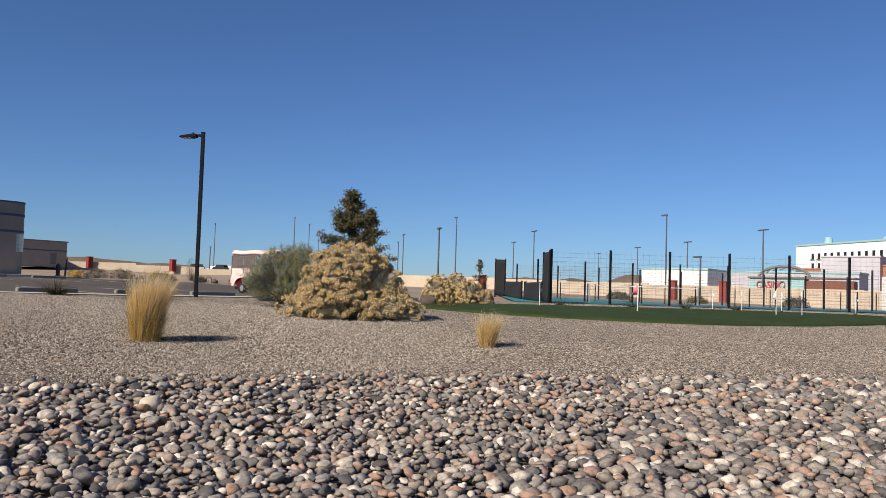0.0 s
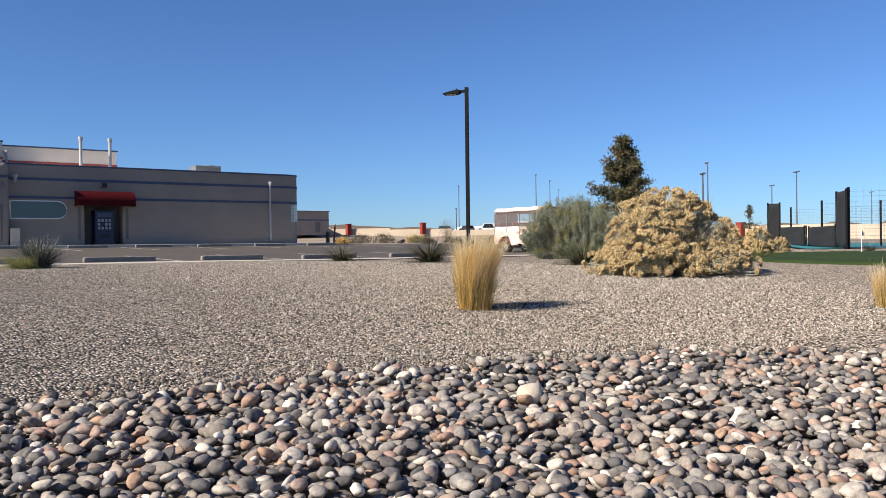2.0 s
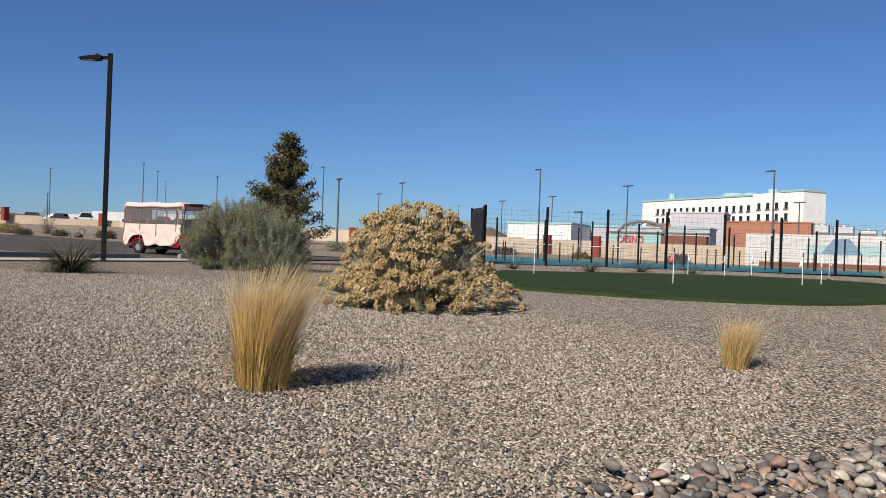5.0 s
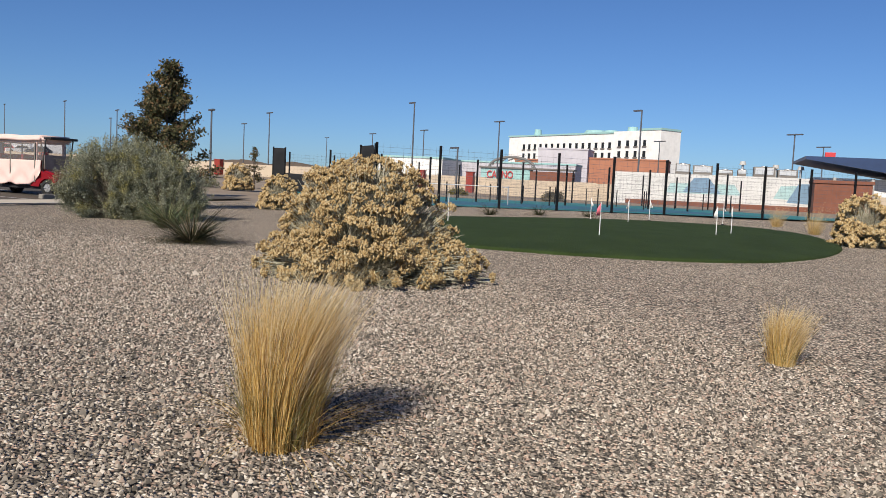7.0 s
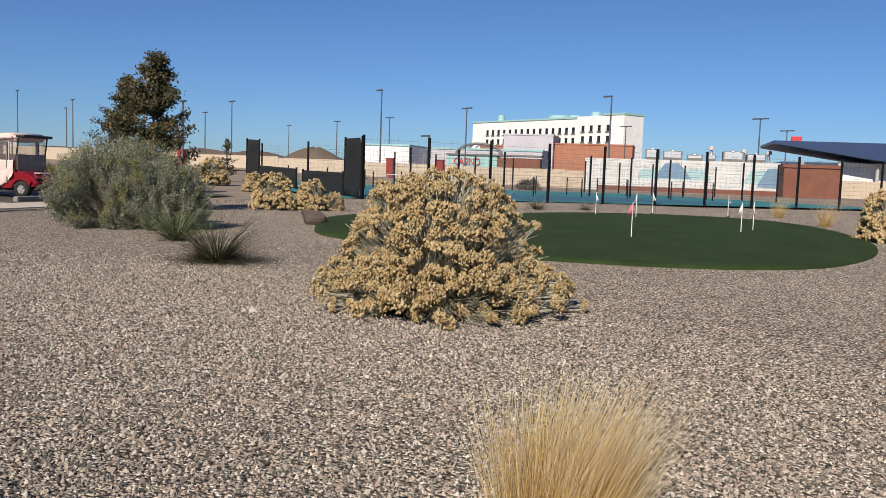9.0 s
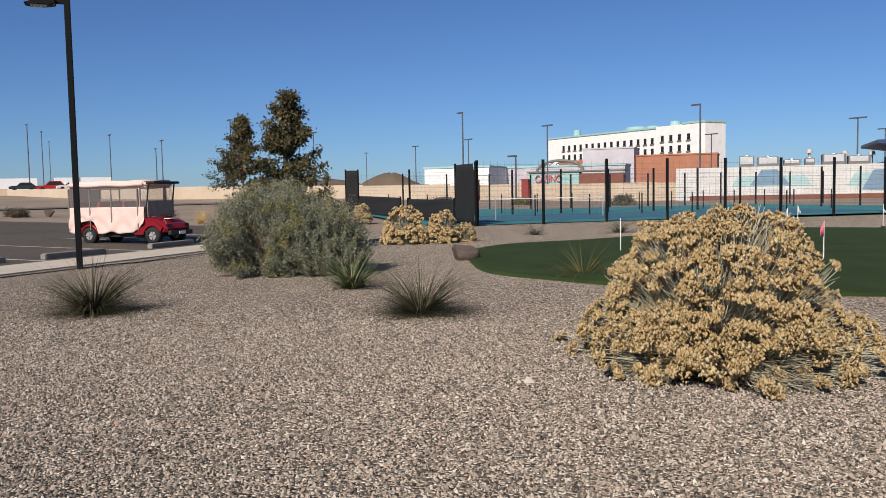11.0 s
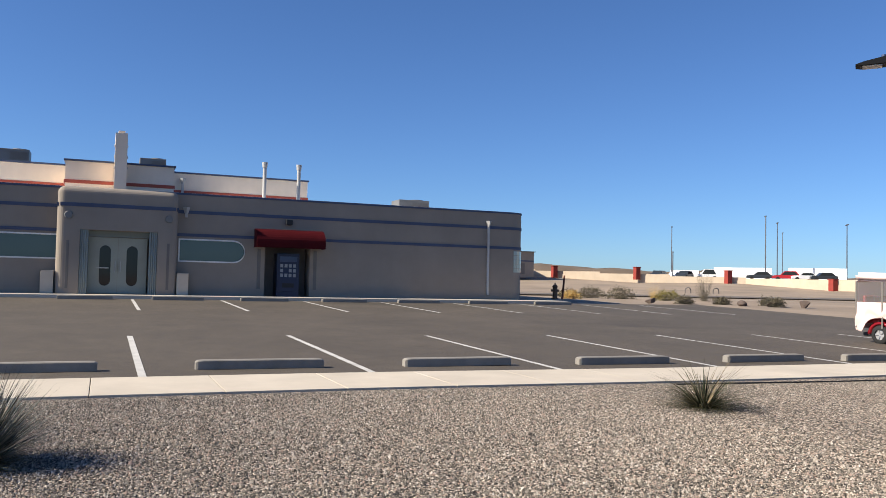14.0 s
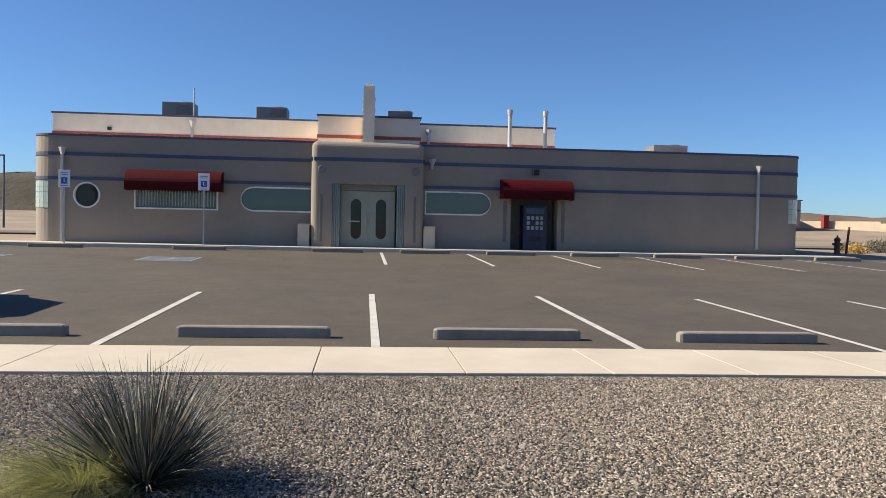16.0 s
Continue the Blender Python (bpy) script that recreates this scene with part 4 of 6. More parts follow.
for x in (-0.63, 0.63):
    drape(x, -1.02, 1.72, 0.37, 1.12, 3 + int(x * 3))
    for y0, y1 in ((-0.78, 0.12), (0.16, 0.9), (0.94, 1.68)):
        part("vinyl_window", boxed(x - 0.004, x + 0.004, y0, y1, 1.12, 1.67), "vinyl", cart, "clear creased vinyl window")
    for y in (-0.8, 0.14, 0.92, 1.7):
        part("strap", boxed(x - 0.014, x + 0.014, y - 0.02, y + 0.02, 0.42, 1.68, 0.004), "vent_dark", cart)
part("back_cover", boxed(-0.63, 0.63, 1.70, 1.725, 0.4, 1.7, 0.008), "cover_cloth", cart)
part("windscreen", boxed(-0.56, 0.56, -1.09, -1.08, 1.3, 1.78), "vinyl", cart, "clear plastic windscreen")
part("front_cover", boxed(-0.58, 0.58, -1.12, -1.09, 0.84, 1.3, 0.01), "mid_vinyl", cart, "brownish lower windscreen cover")
for x in (-0.57, 0.57):
    part("front_post", tubed((x, -1.02, 0.8), (x, -1.16, 1.8), 0.022), "black", cart)
    part("corner_cover", boxed(x - 0.006, x + 0.006, -1.08, -0.8, 1.12, 1.7), "vinyl", cart)
    part("corner_hem", boxed(x - 0.02, x + 0.02, -0.84, -0.76, 0.9, 1.7, 0.008), "cover_cloth", cart)

cart.scale = (0.96, 0.98, 0.93)

# ---- plants ----


def ribbons(n, rng, base_r, len_lo, len_hi, lean_lo, lean_hi, width, droop, segs=4, wind=(0, 0), flat=False):
    """Arrays of tapering blades that spring from a common foot."""
    a = rng.uniform(0, 2 * math.pi, n)
    br = base_r * np.sqrt(rng.uniform(0, 1, n))
    ln = rng.uniform(len_lo, len_hi, n)
    lean = np.radians(lean_lo + (lean_hi - lean_lo) * rng.uniform(0, 1, n) ** (0.5 if flat else 1.0))
    dr = droop * rng.uniform(0.4, 1.4, n)
    p = np.stack([br * np.cos(a), br * np.sin(a), np.zeros(n)], -1)
    d_az = np.stack([np.cos(a), np.sin(a), np.zeros(n)], -1)
    side = np.stack([-np.sin(a), np.cos(a), np.zeros(n)], -1)
    tw = rng.uniform(-1.2, 1.2, n)[:, None]
    side = side * np.cos(tw) + d_az * np.sin(tw)
    w = width * rng.uniform(0.7, 1.3, n)
    mess = rng.normal(0, 0.09, (n, 2))
    rows = []
    pos = p.copy()
    ang = lean.copy()
    for k in range(segs + 1):
        f = k / segs
        hw = (w * (1 - f) ** 0.8 * 0.5 + 0.0004)[:, None]
        rows.append(pos - side * hw)
        rows.append(pos + side * hw)
        step = (ln / segs)[:, None]
        dirv = d_az * np.sin(ang)[:, None] + np.array([0, 0, 1.0]) * np.cos(ang)[:, None]
        dirv[:, 0] += (wind[0] + mess[:, 0]) * f
        dirv[:, 1] += (wind[1] + mess[:, 1]) * f
        pos = pos + dirv * step
        ang = ang + dr / segs
    V = np.stack(rows, 1).reshape(-1, 3)
    m = 2 * (segs + 1)
    o = (np.arange(n) * m)[:, None]
    F = np.concatenate([o + np.array([2 * k, 2 * k + 1, 2 * k + 3, 2 * k + 2]) for k in range(segs)], 1).reshape(-1, 4)
    return V, F


def grass_tuft(x, y, h, seed, n=1500, spread=26, label="clump of golden feather grass in the gravel", group="feather grass clumps"):
    rng = np.random.default_rng(seed)
    g = thing("feather_grass", (x, y, hz(x, y) - 0.01), label, "grass", group)
    k = h / 0.6

    def blades(name, count, lo, hi, sp, width, droop, wind, mat, label="", r=0.088):
        """Blades in a few leaning wisps, so that the outline breaks up."""
        VV, FF, off = [], [], 0
        for w in range(9):
            lean = rng.normal(0, 0.05, 2) + rng.uniform(0.0, 1.7) * np.array(wind)
            V, F = ribbons(count // 9, rng, r * k, lo * rng.uniform(0.85, 1.1), hi * rng.uniform(0.82, 1.06), 0, sp, width, droop, 6, tuple(lean))
            VV.append(V + np.array([*(rng.normal(0, 0.035, 2) * k), 0]))
            FF.append(F + off)
            off += len(V)
        mesh_part(name, raw(name, np.concatenate(VV), np.concatenate(FF)), mat, g, label)

    blades("dry_blades", n, h * 0.4, h * 1.14, spread, 0.0023, 0.16, (0.11, -0.28), "straw", "golden dry blades")
    blades("seed_plumes", n // 2, h * 0.85, h * 1.28, spread + 1, 0.0013, 0.22, (0.15, -0.38), "plume", "pale hair-thin seed plumes", 0.085)
    blades("green_blades", n // 4, h * 0.25, h * 0.7, 26, 0.0032, 0.4, (0.05, -0.2), "straw_green", "olive blades at the foot", 0.085)
    V, F = ribbons(n // 26, rng, 0.13 * k, h * 0.5, h * 0.95, 22, 68, 0.0022, 1.2, 6, (0.12, -0.35))
    mesh_part("stray_blades", raw("stray_blades", V, F), "straw", g)
    return g


grass_tuft(0.70, -15.88, 0.61, 1, 4600, 11)
grass_tuft(3.98, -18.15, 0.40, 2, 1000, 20)
for i, (x, y, h) in enumerate(((28.3, -19.8, 0.7), (23.6, -20.5, 0.75), (29.3, 8.4, 0.75), (29.2, 28.4, 0.85), (28.1, 7.6, 0.5))):
    grass_tuft(x, y, h, 10 + i, 350, 40, "pale dry grass clump far off in the gravel", "far grass clumps")


def icos(sub, rng, jitter, count):
    """A few lumpy base shapes."""
    out = []
    for _ in range(count):
        bm = bmesh.new()
        bmesh.ops.create_icosphere(bm, subdivisions=sub, radius=1)
        v = np.array([q.co[:] for q in bm.verts])
        f = np.array([[q.index for q in fc.verts] for fc in bm.faces])
        bm.free()
        v *= 1 + rng.normal(0, jitter, (len(v), 1))
        out.append((v, f))
    return out


def scattered(bases, pos, scl, rng, tilt=None):
    """Copies of the base shapes as one pair of arrays. pos, scl: n x 3."""
    n = len(pos)
    which = rng.integers(0, len(bases), n)
    VV, FF, off = [], [], 0
    for b, (v, f) in enumerate(bases):
        idx = np.where(which == b)[0]
        if not len(idx):
            continue
        a = rng.uniform(0, 2 * math.pi, len(idx))
        t1 = np.clip(rng.normal(0, 0.25 if tilt is None else tilt, len(idx)), -0.7, 0.7)
        t2 = np.clip(rng.normal(0, 0.25 if tilt is None else tilt, len(idx)), -0.7, 0.7)
        ca, sa = np.cos(a), np.sin(a)
        p = v[None] * scl[idx][:, None, :]
        x = p[..., 0] * ca[:, None] - p[..., 1] * sa[:, None]
        y = p[..., 0] * sa[:, None] + p[..., 1] * ca[:, None]
        z = p[..., 2] + x * np.tan(t1)[:, None] * 0.8 + y * np.tan(t2)[:, None] * 0.8
        q = np.stack([x, y, z], -1) + pos[idx][:, None, :]
        VV.append(q.reshape(-1, 3))
        FF.append((f[None] + (np.arange(len(idx)) * len(v))[:, None, None]).reshape(-1, f.shape[1]) + off)
        off += len(idx) * len(v)
    return np.concatenate(VV), np.concatenate(FF)


def strips(A, B, w0, w1, rng, bend=0.0, segs=2):
    """Thin three-sided twigs from the places A to the places B."""
    n = len(A)
    d = B - A
    L = np.linalg.norm(d, axis=1, keepdims=True) + 1e-6
    d = d / L
    up = np.where(np.abs(d[:, 2:3]) > 0.9, np.array([[1.0, 0, 0]]), np.array([[0, 0, 1.0]]))
    s = np.cross(d, up)
    s /= np.linalg.norm(s, axis=1, keepdims=True)
    t = np.cross(d, s)
    off = rng.normal(0, 1, (n, 3)) * bend * L
    rows = []
    for k in range(segs + 1):
        f = k / segs
        c = A + (B - A) * f + off * (4 * f * (1 - f))
        w = w0 + (w1 - w0) * f
        for a in (0, 2.094, 4.189):
            rows.append(c + (s * math.cos(a) + t * math.sin(a)) * w)
    V = np.stack(rows, 1).reshape(-1, 3)
    m = 3 * (segs + 1)
    o = (np.arange(n) * m)[:, None]
    F = []
    for k in range(segs):
        for i in range(3):
            j = (i + 1) % 3
            F.append(o + np.array([3 * k + i, 3 * k + j, 3 * k + 3 + j, 3 * k + 3 + i]))
    return V, np.concatenate(F, 1).reshape(-1, 4)


def dome_points(n, rng, rx, ry, h, lobes, p=0.75, skirt=0.0):
    """Places on an uneven dome: direction, and distance by a sum of lobes."""
    a = rng.uniform(0, 2 * math.pi, n)
    el = np.arcsin(rng.uniform(0.0, 1.0, n))
    k = 1 + sum(w * np.cos(m * a + p) * np.cos(el * q) for w, m, p, q in lobes)
    r = k * rng.uniform(0.86, 1.04, n)
    r = r * (1 + skirt * np.clip(1 - el / 0.5, 0, 1))
    return np.stack([rx * r * np.cos(el) ** p * np.cos(a), ry * r * np.cos(el) ** p * np.sin(a), h * (0.04 + 0.96 * np.sin(el) ** 0.9) * (0.9 + 0.1 * r)], -1)


def grains(rng, count):
    """Rough eight-faced granules."""
    out = []
    for _ in range(count):
        v = np.array([[1, 0, 0], [0, 1, 0], [-1, 0, 0], [0, -1, 0], [0, 0, 1], [0, 0, -1]], dtype=float) * rng.uniform(0.8, 1.3, (6, 1)) + rng.normal(0, 0.15, (6, 3))
        out.append((v, np.array([[0, 1, 4], [1, 2, 4], [2, 3, 4], [3, 0, 4], [1, 0, 5], [2, 1, 5], [3, 2, 5], [0, 3, 5]])))
    return out


def rabbitbrush(seed, rx, ry, h, heads, knobs, flare, fine=True):
    """Builds a bush of knobbly bloom heads on wiry stems round the origin: a dome with low outer sprays."""
    rng = np.random.default_rng(seed)
    lobes = [(0.07, 2, rng.uniform(0, 6), 1), (0.07, 3, rng.uniform(0, 6), 2), (0.05, 5, rng.uniform(0, 6), 1)]
    ob = thing("rabbitbrush", (0, 0, 0), "rounded rabbitbrush covered in dry straw-yellow flower heads", "bush", "rabbitbrush bushes")
    top = dome_points(heads, rng, rx * 0.84, ry * 0.84, h * 0.93, lobes, 0.9)
    low = dome_points(heads // 2, rng, rx * flare, ry * flare, h * 0.42, lobes, 0.8)
    inner = dome_points(heads // 4, rng, rx * 0.6, ry * 0.6, h * 0.72, lobes, 0.95)
    L = np.concatenate([top, low, inner])
    L = L[np.hypot(L[:, 0] / rx, L[:, 1] / ry) < 1.27]
    # the sprays crowd into tufts and leave gaps that show the stems
    gap = rng.normal(0, 0.35, len(L)) + np.sin(L[:, 0] * 7.1 + 2.3 * L[:, 2]) + np.sin(L[:, 1] * 6.3 - 1.7) + np.sin(L[:, 2] * 8.7 + L[:, 0] * 3)
    bare = L[gap < -1.45]
    L = L[gap > -1.45]
    L *= rng.uniform(0.92, 1.06, (len(L), 1))
    n = len(L)
    rl = rng.uniform(0.035, 0.095, n) * (0.65 + 0.35 * h)
    face = L / np.linalg.norm(L, axis=1, keepdims=True)
    # each head is a flattened cluster of small knobs facing outwards
    up = np.array([0, 0, 1.0])
    axis = face * 0.8 + up * 0.3 + rng.normal(0, 0.3, (n, 3))
    axis /= np.linalg.norm(axis, axis=1, keepdims=True)
    d = rng.normal(0, 1, (n * knobs, 3))
    d /= np.linalg.norm(d, axis=1, keepdims=True)
    ax = np.repeat(axis, knobs, 0)
    along = (d * ax).sum(1, keepdims=True)
    d = d - ax * along + ax * np.abs(along) * 0.75
    C = np.repeat(L, knobs, 0) + d * np.repeat(rl, knobs)[:, None] * rng.uniform(0.3, 1.0, (n * knobs, 1)) ** 0.7
    C[:, 2] = np.maximum(C[:, 2], 0.015)
    S = rng.uniform(0.007, 0.0145, (n * knobs, 1)) * rng.uniform(0.65, 1.35, (n * knobs, 3)) * (1.0 if fine else 1.9)
    V, F = scattered(icos(1, rng, 0.32, 10), C, S, rng, 0.9)
    mesh_part("blossom", raw("blossom", V, F), "bloom", ob, "dry straw-yellow flower heads")
    per = 6 if fine else 2
    ends = np.concatenate([L, bare * 0.92, bare * 0.86])
    k = len(ends) * per
    A = rng.normal(0, 0.13, (k, 3)) * np.array([rx, ry, 0.1])
    A[:, 2] = np.abs(A[:, 2])
    T = np.repeat(ends, per, 0) + rng.normal(0, 0.05, (k, 3))
    T[:, 2] = np.maximum(T[:, 2], 0.02)
    V, F = strips(A, T, 0.0065, 0.0028, rng, 0.03, 3)
    mesh_part("stemwork", raw("stemwork", V, F), "brush_stem", ob, "wiry pale grey stems")
    B = np.repeat(ends, per, 0) * rng.uniform(0.55, 0.85, (k, 1)) + rng.normal(0, 0.03, (k, 3))
    B[:, 2] = np.maximum(B[:, 2], 0.02)
    E = np.repeat(ends, per, 0) * rng.uniform(0.9, 1.0, (k, 1)) + rng.normal(0, 0.04, (k, 3))
    E[:, 2] = np.maximum(E[:, 2], 0.02)
    V, F = strips(B, E, 0.0034, 0.0018, rng, 0.03, 2)
    mesh_part("brushwood", raw("brushwood", V, F), "brush_stem", ob)
    return ob


big = rabbitbrush(5, 1.1, 1.1, 1.31, 560, 64, 1.07)
big.matrix_basis = pose(5.72, -14.1, hz(5.72, -14.1) - 0.02, 0, 0, 30)
small = rabbitbrush(8, 0.68, 0.66, 1.1, 210, 22, 0.95, False)
for i, (x, y, k, r) in enumerate(((18.75, -5.85, 0.95, 0), (19.3, -6.7, 0.82, 70), (19.7, -7.2, 0.5, 200), (18.7, -20.95, 1.15, 10), (20.2, -22.4, 1.25, 140), (36.0, 6.3, 1.3, 40), (31.5, 1.6, 0.8, 90))):
    c = small if i == 0 else copy_thing(small, pose(0, 0, 0))
    c.matrix_basis = pose(x, y, hz(x, y) - 0.02, 0, 0, r) @ Matrix.Scale(k, 4)


def sage_shrub(x, y, rx, ry, h, seed, shoots):
    rng = np.random.default_rng(seed)
    ob = thing("sage_shrub", (x, y, hz(x, y) - 0.02), "grey-green desert shrub with feathery shoots", "shrub", "grey-green shrubs")
    lobes = [(0.13, 2, 1.0, 1), (0.10, 3, 4.0, 2), (0.07, 6, 2.0, 2)]
    L0 = dome_points(135, rng, rx * 0.88, ry * 0.88, h * 0.9, lobes, 0.95)
    which = rng.integers(0, 135, shoots)
    C = L0[which] + np.abs(rng.normal(0, 1, (shoots, 3))) * np.sign(L0[which]) * np.array([0.085, 0.085, 0.10]) + rng.normal(0, 0.045, (shoots, 3))
    C[:, 2] = np.maximum(C[:, 2], 0.03)
    A = rng.normal(0, 0.16, (shoots, 3)) * np.array([rx, ry, 0.05])
    A[:, 2] = np.abs(A[:, 2])
    V, F = strips(A, C * 0.96, 0.008, 0.002, rng, 0.06, 4)
    mesh_part("woody_frame", raw("woody_frame", V, F), "sage_stem", ob, "grey woody branches")
    C = np.concatenate([C, C[::2] * np.array([0.8, 0.8, 0.85])])
    k = 92
    n = len(C) * k
    out = C / (np.linalg.norm(C, axis=1, keepdims=True) + 1e-6)
    out = out + np.array([0, 0, 0.55])
    t = rng.uniform(-0.14, 0.10, (n, 1))
    P = np.repeat(C, k, 0) + np.repeat(out, k, 0) * t + rng.normal(0, 0.026, (n, 3))
    P[:, 2] = np.maximum(P[:, 2], 0.01)
    D = np.repeat(out, k, 0) * 0.45 + rng.normal(0, 0.6, (n, 3))
    D /= np.linalg.norm(D, axis=1, keepdims=True)
    s = np.cross(D, rng.normal(0, 1, (n, 3)))
    s /= np.linalg.norm(s, axis=1, keepdims=True)
    L = rng.uniform(0.016, 0.038, (n, 1))
    w = L * 0.19
    V = np.stack([P - s * w, P + s * w, P + D * L + s * w * 0.5, P + D * L - s * w * 0.5], 1).reshape(-1, 3)
    F = np.arange(n * 4).reshape(-1, 4)
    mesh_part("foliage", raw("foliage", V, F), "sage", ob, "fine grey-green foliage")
    return ob


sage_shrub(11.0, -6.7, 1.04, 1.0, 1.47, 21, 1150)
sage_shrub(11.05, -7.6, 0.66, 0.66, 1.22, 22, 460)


def oak(x, y, h, w, seed, clear, leaves=6500):
    rng = np.random.default_rng(seed)
    ob = thing("oak_tree", (x, y, hz(x, y) - 0.03), "young dark evergreen oak with an uneven conical crown", "tree", "young oaks")
    tb = bmesh.new()
    q = [Vector((0, 0, 0)), Vector((0.03, 0.01, h * 0.3)), Vector((-0.02, 0.03, h * 0.62)), Vector((0.02, 0, h * 0.95))]
    rad = [0.055, 0.045, 0.028, 0.008]
    for i in range(3):
        tube(tb, q[i], q[i + 1], rad[i], rad[i + 1], 9)
    part("trunk", tb, "bark", ob, "slim dark trunk")
    nl = 70
    zf = rng.uniform(clear, 0.97, nl)
    a = rng.uniform(0, 6.28, nl)
    reach = w * (1.03 - (zf - clear) / (1 - clear)) ** 0.8 * rng.uniform(0.4, 1.2, nl)
    A = np.stack([np.zeros(nl), np.zeros(nl), h * zf], -1)
    T = np.stack([reach * np.cos(a), reach * np.sin(a), h * zf + reach * rng.uniform(0.0, 0.55, nl)], -1)
    T[:, 2] = np.minimum(T[:, 2], h)
    V, F = strips(A, T, 0.014, 0.004, rng, 0.04, 3)
    mesh_part("limbwork", raw("limbwork", V, F), "bark", ob)
    n = leaves
    pick = rng.integers(0, nl, n)
    f = rng.uniform(0.2, 1.05, (n, 1)) ** 0.8
    P = A[pick] + (T - A)[pick] * f + rng.normal(0, 1, (n, 3)) * np.array([0.06, 0.06, 0.05]) * w
    D = rng.normal(0, 1, (n, 3)) + np.array([0, 0, -0.2])
    D /= np.linalg.norm(D, axis=1, keepdims=True)
    s = np.cross(D, rng.normal(0, 1, (n, 3)))
    s /= np.linalg.norm(s, axis=1, keepdims=True)
    L = rng.uniform(0.06, 0.11, (n, 1))
    V = np.stack([P, P + D * L * 0.45 + s * L * 0.28, P + D * L, P + D * L * 0.45 - s * L * 0.28], 1).reshape(-1, 3)
    mesh_part("crown", raw("crown", V, np.arange(n * 4).reshape(-1, 4)), "oak_leaf", ob, "dark olive leaves, some browned")
    return ob


oak(16.05, -3.98, 3.78, 1.3, 31, 0.14, 15000)
oak(24.4, 2.87, 4.2, 1.4, 32, 0.3, 14000)


def sotol(x, y, ln, seed, n=170, mat="sotol", label="spiky dark green desert sotol in the gravel", width=0.013, hi=80):
    rng = np.random.default_rng(seed)
    ob = thing("desert_spoon", (x, y, hz(x, y) - 0.01), label, "yucca", "spiky desert plants")
    V, F = ribbons(n, rng, 0.08, ln * 0.7, ln * 1.18, 6 if mat == "yucca_blue" else 16, hi, width, 0.2 if mat == "yucca_blue" else 0.85, 6, flat=mat != "yucca_blue")
    mesh_part("foliage", raw("foliage", V, F), mat, ob)
    V, F = ribbons(n // 5, rng, 0.09, ln * 0.3, ln * 0.7, 70, 92, width, 0.4, 3)
    mesh_part("dry_skirt", raw("dry_skirt", V, F), "straw_green", ob, "dried lower blades")
    return ob


sotol(6.31, -7.12, 0.86, 41, 1050, "sotol", width=0.011, hi=86)
sotol(5.86, -3.9, 0.66, 42, 620, "sotol", width=0.010)
sotol(9.2, -9.05, 0.78, 43, 340, "sotol_green", "spiky green sotol beside the grey shrub", 0.011, 64)
sotol(7.25, -10.88, 0.77, 44, 860, "sotol", width=0.010)
sotol(11.3, -11.95, 0.78, 45, 130, "straw_green", "sparse spiky plant at the edge of the putting green", 0.011, 74)
sotol(23.2, -8.25, 0.6, 46, 150, "sotol")
sotol(-1.22, -4.95, 0.63, 47, 1150, "yucca_blue", "dense blue-grey yucca with stiff spiky blades", 0.011, 78)
sotol(24.4, -10.6, 0.75, 48, 160, "sotol", "dark spiky plant by the court fence")
sotol(26.7, -11.8, 0.75, 49, 160, "sotol", "dark spiky plant by the court fence")
sotol(27.8, -13.4, 0.6, 50, 130, "sotol", "dark spiky plant by the court fence")
pale = thing("pale_grass", (-1.52, -5.13, hz(-1.52, -5.13)), "soft pale green grass clump beside the yucca", "grass")
rngp = np.random.default_rng(9)
V, F = ribbons(2000, rngp, 0.11, 0.28, 0.50, 20, 70, 0.003, 1.5, 6, (-0.75, -0.1))
mesh_part("foliage", raw("foliage", V, F), "pale_grass", pale)


def scrub(x, y, r, h, seed, mat="sage", label="low dusty desert scrub at the lot's edge"):
    rng = np.random.default_rng(seed)
    ob = thing("scrub", (x, y, hz(x, y) - 0.05), label, "shrub", "scrub beyond the lot")
    C = dome_points(120, rng, r, r, h, [(0.2, 2, 1, 1), (0.15, 3, 2, 1)])
    V, F = strips(rng.normal(0, 0.1, C.shape) * r * np.array([1, 1, 0.2]), C, 0.006, 0.003, rng, 0.05, 2)
    mesh_part("woody_frame", raw("woody_frame", V, F), "sage_stem", ob)
    k = 14
    n = 120 * k
    P = np.repeat(C, k, 0) + rng.normal(0, 0.09, (n, 3))
    D = rng.normal(0, 1, (n, 3)) * (0.04 if x < 40 else 0.09)
    s = rng.normal(0, 1, (n, 3)) * (0.008 if x < 40 else 0.02)
    V = np.stack([P - s, P + s, P + D + s, P + D - s], 1).reshape(-1, 3)
    if h < 1.7:
        mesh_part("foliage", raw("foliage", V, np.arange(n * 4).reshape(-1, 4)), mat, ob)
    return ob


